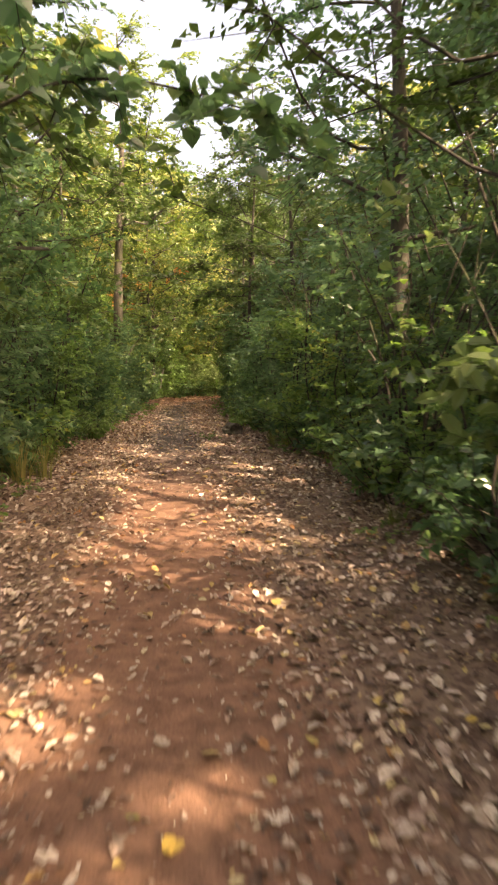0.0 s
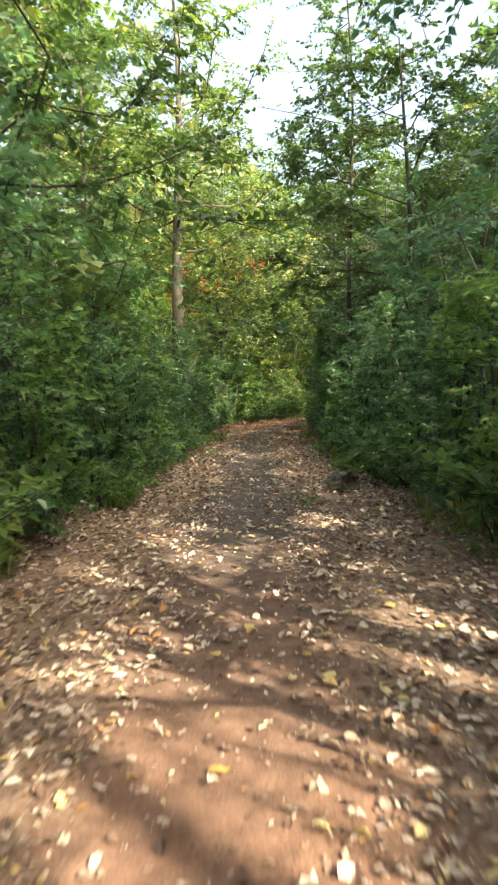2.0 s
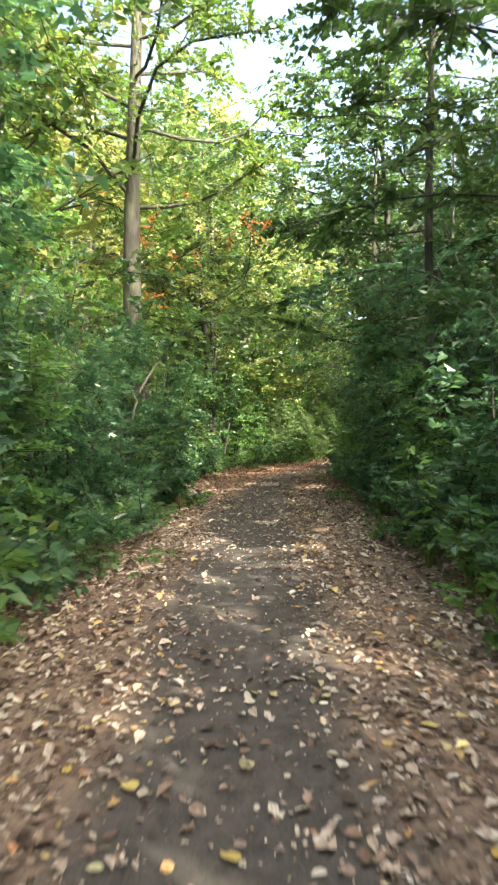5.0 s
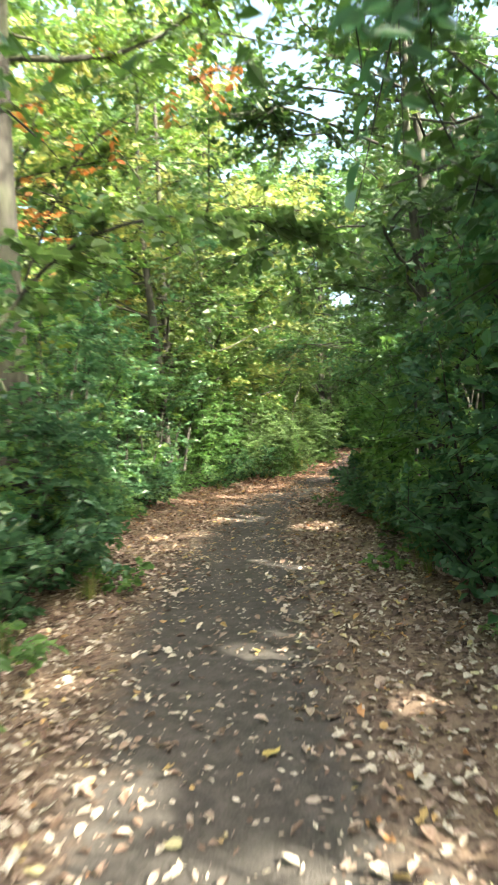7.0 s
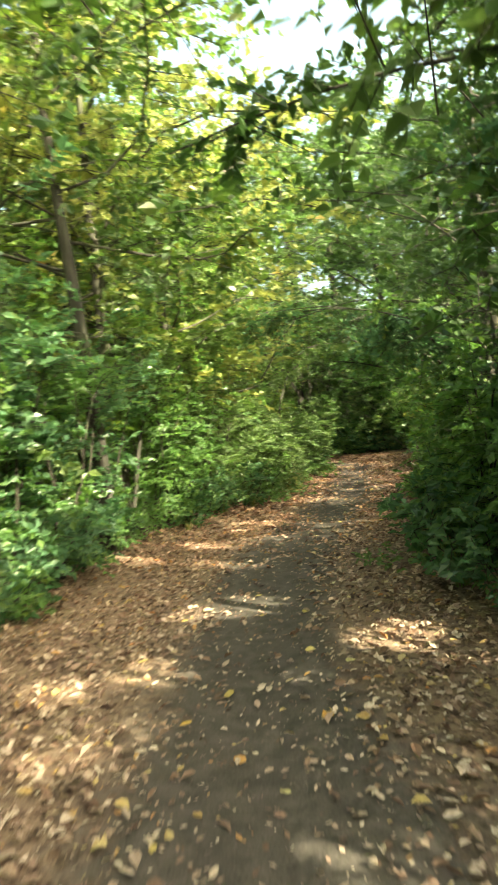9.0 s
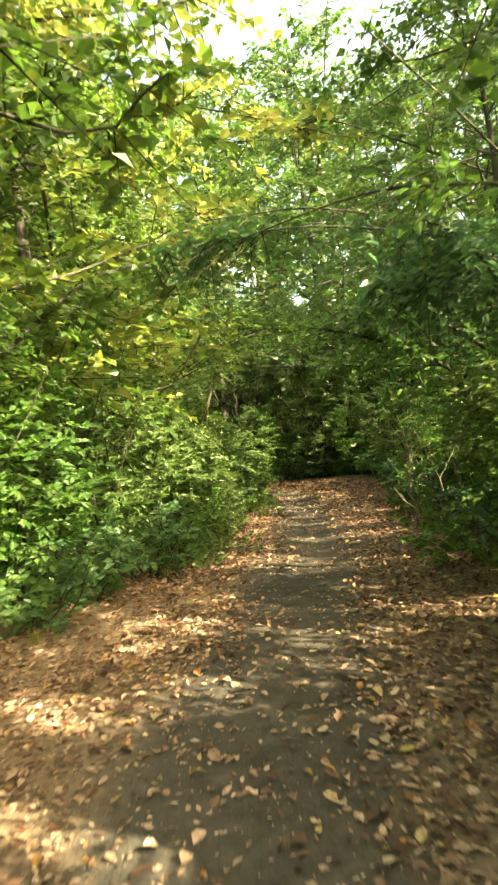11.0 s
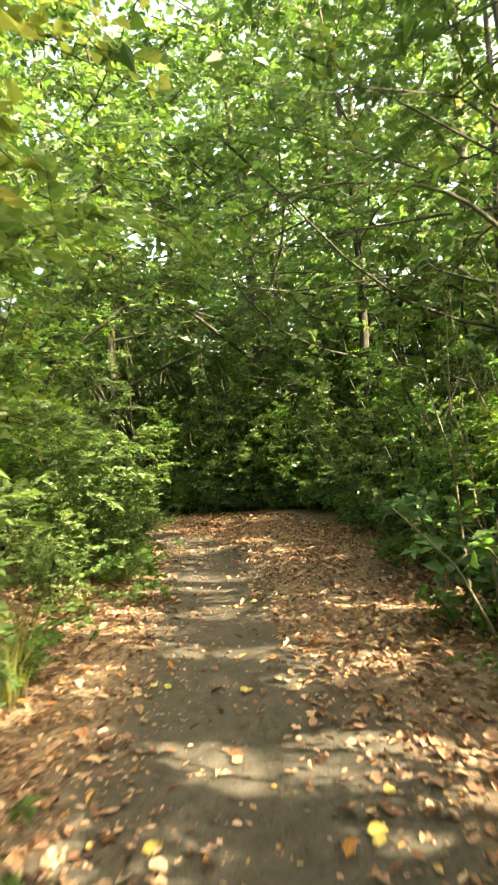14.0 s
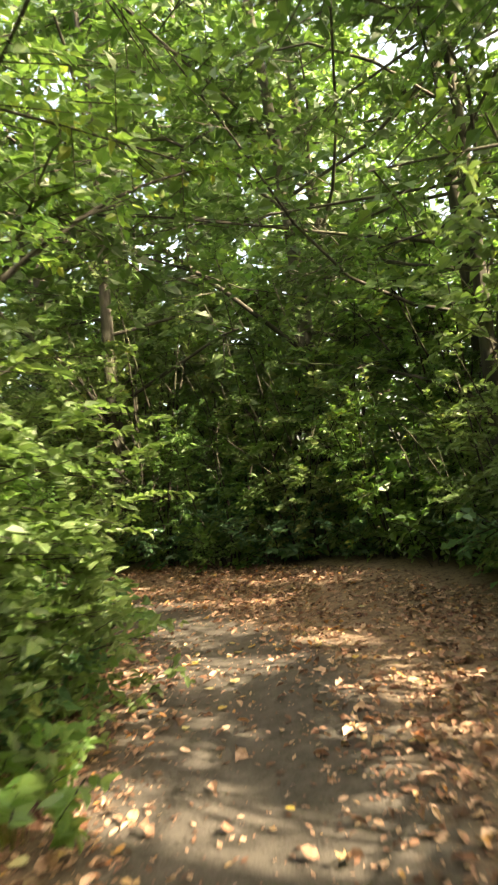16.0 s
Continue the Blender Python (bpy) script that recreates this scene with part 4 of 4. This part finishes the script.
SLIM = tree_kind(141, 10.5, 0.07, 0.3, 1.3, 24, 16, 16, 0.11, LEAF_CROWN, twig_len=0.6)
plant_at(SLIM, "tree", 0.05, 21.6, 0.0, 1.0, "slim young tree with sparse leaves", "tree", clear=False)
DARK = tree_kind(142, 10.0, 0.2, 0.3, 2.6, 18, 18, 17, 0.13, LEAF_DARK)
plant_at(DARK, "tree", 2.3, 11.2, 0.0, 1.0, "dark-barked tree standing in the hedge", "tree")
plant_at(DARK, "tree", -3.7, 9.0, 1.0, 0.85, "dark-barked tree standing in the hedge", "tree")
plant_at(DARK, "tree", 2.8, 6.9, 3.0, 0.9, "dark-barked tree standing in the hedge", "tree")
plant_at(SLIM, "tree", -4.3, 17.2, 2.0, 0.85, "slim young tree with sparse leaves", "tree")


# ---- log ----
def short_log(x, y, turn):
    """A short rotten log lying on its side: knobbly bark, broken rim, a dark hollow in each end."""
    sides, rows_ = 36, 22
    length, rad = 0.36, 0.15
    rings = []
    for k in range(rows_ + 1):
        u = k / rows_
        rings.append((-length / 2 + length * u, rad * (1 + 0.12 * math.sin(u * 3.4 + 0.6))))
    inner = [(length / 2 - 0.01, rad * 0.74), (length / 2 - 0.1, rad * 0.6), (length / 2 - 0.13, rad * 0.05)]
    outer = [(-length / 2 + 0.13, rad * 0.05), (-length / 2 + 0.1, rad * 0.6), (-length / 2 + 0.01, rad * 0.74)]
    bm = bmesh.new()
    loops = []
    for j, (px, pr) in enumerate(outer + rings + inner):
        row = []
        for i in range(sides):
            a = i * 2 * math.pi / sides
            c = Vector((px * 5, math.cos(a) * 1.5, math.sin(a) * 1.5))
            k = 1 + 0.3 * noise.noise(c * 0.9) + 0.14 * noise.noise(c * 2.6) + 0.05 * math.sin(a * 11 + 3 * noise.noise(c))
            rim = 0.035 * noise.noise(Vector((a * 2.2, px * 3, 5))) + 0.02 * noise.noise(Vector((a * 7, px * 3, 9)))
            q = px + rim * (abs(px) / (length / 2)) ** 4 * (1 if px > 0 else -1)
            row.append(bm.verts.new((q, pr * k * math.cos(a), pr * k * 0.92 * math.sin(a))))
        loops.append(row)
    for p, q in zip(loops[:-1], loops[1:]):
        for i in range(sides):
            bm.faces.new((p[i], p[(i + 1) % sides], q[(i + 1) % sides], q[i]))
    bm.normal_update()
    me = bpy.data.meshes.new("log")
    bm.to_mesh(me)
    bm.free()
    me.materials.append(STUMP)
    ob = new("log", me)
    ob.matrix_world = Matrix.Translation((x, y, gz(x, y) + 0.1)) @ Matrix.Rotation(turn, 4, "Z") @ Matrix.Rotation(-0.12, 4, "Y")
    tagged(ob, "short weathered grey log with a hollow end beside the path", "log")


short_log(-0.34, 14.72, radians(-64))


# ---- grass and weeds ----
def tuft(seed, blades, h, mat):
    r = np.random.default_rng(seed)
    az = r.uniform(0, 6.28, blades)
    out = np.stack([np.cos(az), np.sin(az), np.zeros(blades)], 1)
    p0 = out * r.uniform(0, 0.09, (blades, 1))
    hh = h * r.uniform(0.5, 1.1, blades)
    bend = r.uniform(0.15, 0.8, blades)
    side = np.stack([-np.sin(az), np.cos(az), np.zeros(blades)], 1) * 0.004
    rows_ = []
    for a, w in ((0, 1), (0.4, 0.9), (0.75, 0.6), (1, 0.1)):
        c = p0 + out * (hh * bend * a ** 2)[:, None] + np.array([0, 0, 1.0]) * (hh * a * (1 - 0.25 * bend * a))[:, None]
        rows_ += [c - side * w, c + side * w]
    co = np.stack(rows_, 1)
    f = np.array([[0, 1, 3, 2], [2, 3, 5, 4], [4, 5, 7, 6]])
    return leaf_mesh("grass_tuft", co, f, mat)


def weeds():
    r = np.random.default_rng(17)
    tufts = [tuft(k, 46, 0.3 + 0.06 * k, LEAF_GRASS) for k in range(3)]
    lush = shrub_kind(160, 0.28, 0.22, 6, 4, 7, 0.06, 0.6, "oval", LEAF_BRIGHT, 0.1, 0.2, 0.12)
    herb = shrub_kind(161, 0.4, 0.25, 6, 4, 8, 0.075, 0.66, "heart", LEAF_MID, 0.1, 0.2, 0.16)
    for k in range(95):
        side = -1 if k % 2 else 1
        s = r.uniform(0, 44)
        edge = left_edge(s) if side < 0 else right_edge(s)
        x, y = on_path(s, side * (edge + r.uniform(-0.12, 0.25)))
        ob = new("grass_tuft", tufts[k % 3])
        ob.matrix_world = Matrix.Translation((x, y, gz(x, y) - 0.01)) @ Matrix.Rotation(r.uniform(0, 6), 4, "Z") @ Matrix.Diagonal((r.uniform(.6, 1.2),) * 3 + (1,))
        tagged(ob, "small tuft of drying grass at the path edge", "grass", "grass tufts")
    for x, y in [(-2.55, 7.9), (-2.7, 8.2), (-2.45, 8.4), (-2.9, 8.0), (-1.65, 38.4), (-1.55, 38.8), (-1.8, 37.7), (-1.5, 39.3), (-1.7, 39.0), (-1.75, 38.0)]:
        ob = new("grass_tuft", tufts[2])
        ob.matrix_world = Matrix.Translation((x, y, gz(x, y) - 0.01)) @ Matrix.Diagonal((1.2, 1.2, 1.5, 1))
        tagged(ob, "tall dry straw-coloured grass tuft", "grass", "grass tufts")
    for k in range(50):
        side = -1 if r.uniform() < 0.6 else 1
        s = r.uniform(3, 45)
        edge = left_edge(s) if side < 0 else right_edge(s)
        x, y = on_path(s, side * (edge - r.uniform(-0.15, 0.4)))
        plant_at((lush, herb)[k % 2], "weed", x, y, r.uniform(0, 6), r.uniform(0.5, 1.1), "small green weed at the path edge", "weed", "weeds", clear=False)
    plant_at(herb, "weed", 1.25, 38.75, 0.5, 0.9, "small green weed among fallen leaves", "weed", "weeds", clear=False)
    plant_at(lush, "weed", -0.75, 13.6, 0.5, 0.6, "small green weed among fallen leaves", "weed", "weeds", clear=False)


weeds()


# ---- fallen leaves ----
def litter():
    r = np.random.default_rng(3)
    n = 122000
    s = r.uniform(-2, 52, n)
    d = np.where(r.uniform(size=n) < 0.5, -1, 1) * (r.uniform(0, 1, n) ** 0.72) * 2.4
    keep = r.uniform(size=n) < np.clip(0.32 + 0.85 * np.clip((np.abs(d + 0.12) - 0.25) / 0.6, 0, 1) + 0.2 * (s < 5) + 0.22 * ((s > 9) & (s < 17)) + 0.25 * ((s > 30) & (s < 34)), 0, 1) * np.where(np.abs(d) > 2.1, 0.7, 1)
    keep &= r.uniform(size=n) < np.clip(0.55 + 0.6 * (wave(s, d * 2, 1.6, 0.3) + 0.7), 0.4, 1)
    s, d = s[keep], d[keep]
    n = len(s)
    i = np.clip(np.round((s + S0) / 0.25).astype(int), 0, len(FINE) - 1)
    k = s + S0 - i * 0.25
    x, y = FINE[i, 0] + TAN[i, 1] * d + TAN[i, 0] * k, FINE[i, 1] - TAN[i, 0] * d + TAN[i, 1] * k
    p = np.stack([x, y, ground_z(x, y) + r.uniform(0.004, 0.016, n)], 1)
    az = r.uniform(0, 2 * np.pi, n)
    along = np.stack([np.cos(az), np.sin(az), r.normal(0, 0.2, n)], 1)
    up = np.array([0, 0, 1.0]) + r.normal(size=(n, 3)) * 0.28
    size = 0.026 + 0.05 * r.uniform(0, 1, n) ** 1.5
    batches = []
    shape = np.searchsorted([0.36, 0.74, 0.9], r.uniform(size=n))
    for q, (kind, fold, curl) in enumerate([("oval", 0.12, -0.05), ("oval", 0.55, -0.3), ("lobed", 0.15, -0.2), ("lobed", 0.5, 0.25)]):
        w = shape == q
        co, f = leaf_arrays(p[w], along[w], up[w], size[w], r.uniform(0.4, 0.85, w.sum()), kind, fold, curl)
        low = co[..., 2].min(axis=1) - (p[w, 2] - 0.003)
        co[..., 2] -= np.minimum(low, 0)[:, None]
        k = co.shape[1]
        batches.append((co.reshape(-1, 3), (np.arange(len(co))[:, None, None] * k + f[None]).reshape(-1, f.shape[1])))
    pile_mesh = mesh_from("leaf_litter", *join(batches), LITTER)
    pile = new("leaf_litter", pile_mesh)
    tagged(pile, "dry beige and brown fallen leaves lying over the path", "leaf litter", kind="stuff")
    # crumbled bits between them
    n = 70000
    s, d = r.uniform(-1.5, 50, n), r.normal(0, 1.15, n)
    keep = (np.abs(d) < 2.3) & (r.uniform(size=n) < 0.35 + 0.65 * np.clip((np.abs(d + 0.12) - 0.15) / 0.6, 0, 1))
    s, d = s[keep], d[keep]
    n = len(s)
    i = np.clip(np.round((s + S0) / 0.25).astype(int), 0, len(FINE) - 1)
    k = s + S0 - i * 0.25
    x, y = FINE[i, 0] + TAN[i, 1] * d + TAN[i, 0] * k, FINE[i, 1] - TAN[i, 0] * d + TAN[i, 1] * k
    az = r.uniform(0, 2 * np.pi, n)
    co, f = leaf_arrays(np.stack([x, y, ground_z(x, y) + 0.004], 1), np.stack([np.cos(az), np.sin(az), r.uniform(0, 0.35, n)], 1),
                        np.array([0, 0, 1.0]) + r.normal(size=(n, 3)) * 0.15, 0.012 + 0.03 * r.uniform(0, 1, n) ** 2, 0.6, "kite", 0.1, -0.1)
    crumbs = new("leaf_crumbs", leaf_mesh("leaf_crumbs", co, f, LITTER))
    tagged(crumbs, "small broken bits of dry leaves on the path", "leaf litter", kind="stuff")
    # the yellow ones, one by one
    shapes = []
    for q in range(5):
        a = np.array([[1.0, 0, 0]])
        c, g = leaf_arrays(np.zeros((1, 3)), a, np.array([[0, 0.15 * (q - 2), 1.0]]), np.array([0.075]), 0.6 + 0.06 * q, "heart" if q % 2 else "oval", 0.14, -0.06 - 0.03 * q)
        c[..., 2] -= c[..., 2].min()
        shapes.append(leaf_mesh("fallen_leaf", c, g, LITTER_YELLOW))
    for q in range(295):
        s1 = r.uniform(-0.5, 46)
        x1, y1 = on_path(s1, r.normal(0.3, 0.7))
        x1 += r.uniform(-.1, .1)
        y1 += r.uniform(-.13, .13)
        ob = new("fallen_leaf", shapes[q % 5])
        ob.parent = pile
        ob.matrix_world = Matrix.Translation((x1, y1, gz(x1, y1) + 0.014)) @ Matrix.Rotation(r.uniform(0, 6.28), 4, "Z") @ Matrix.Diagonal((r.uniform(.6, 1.1),) * 3 + (1,))


litter()
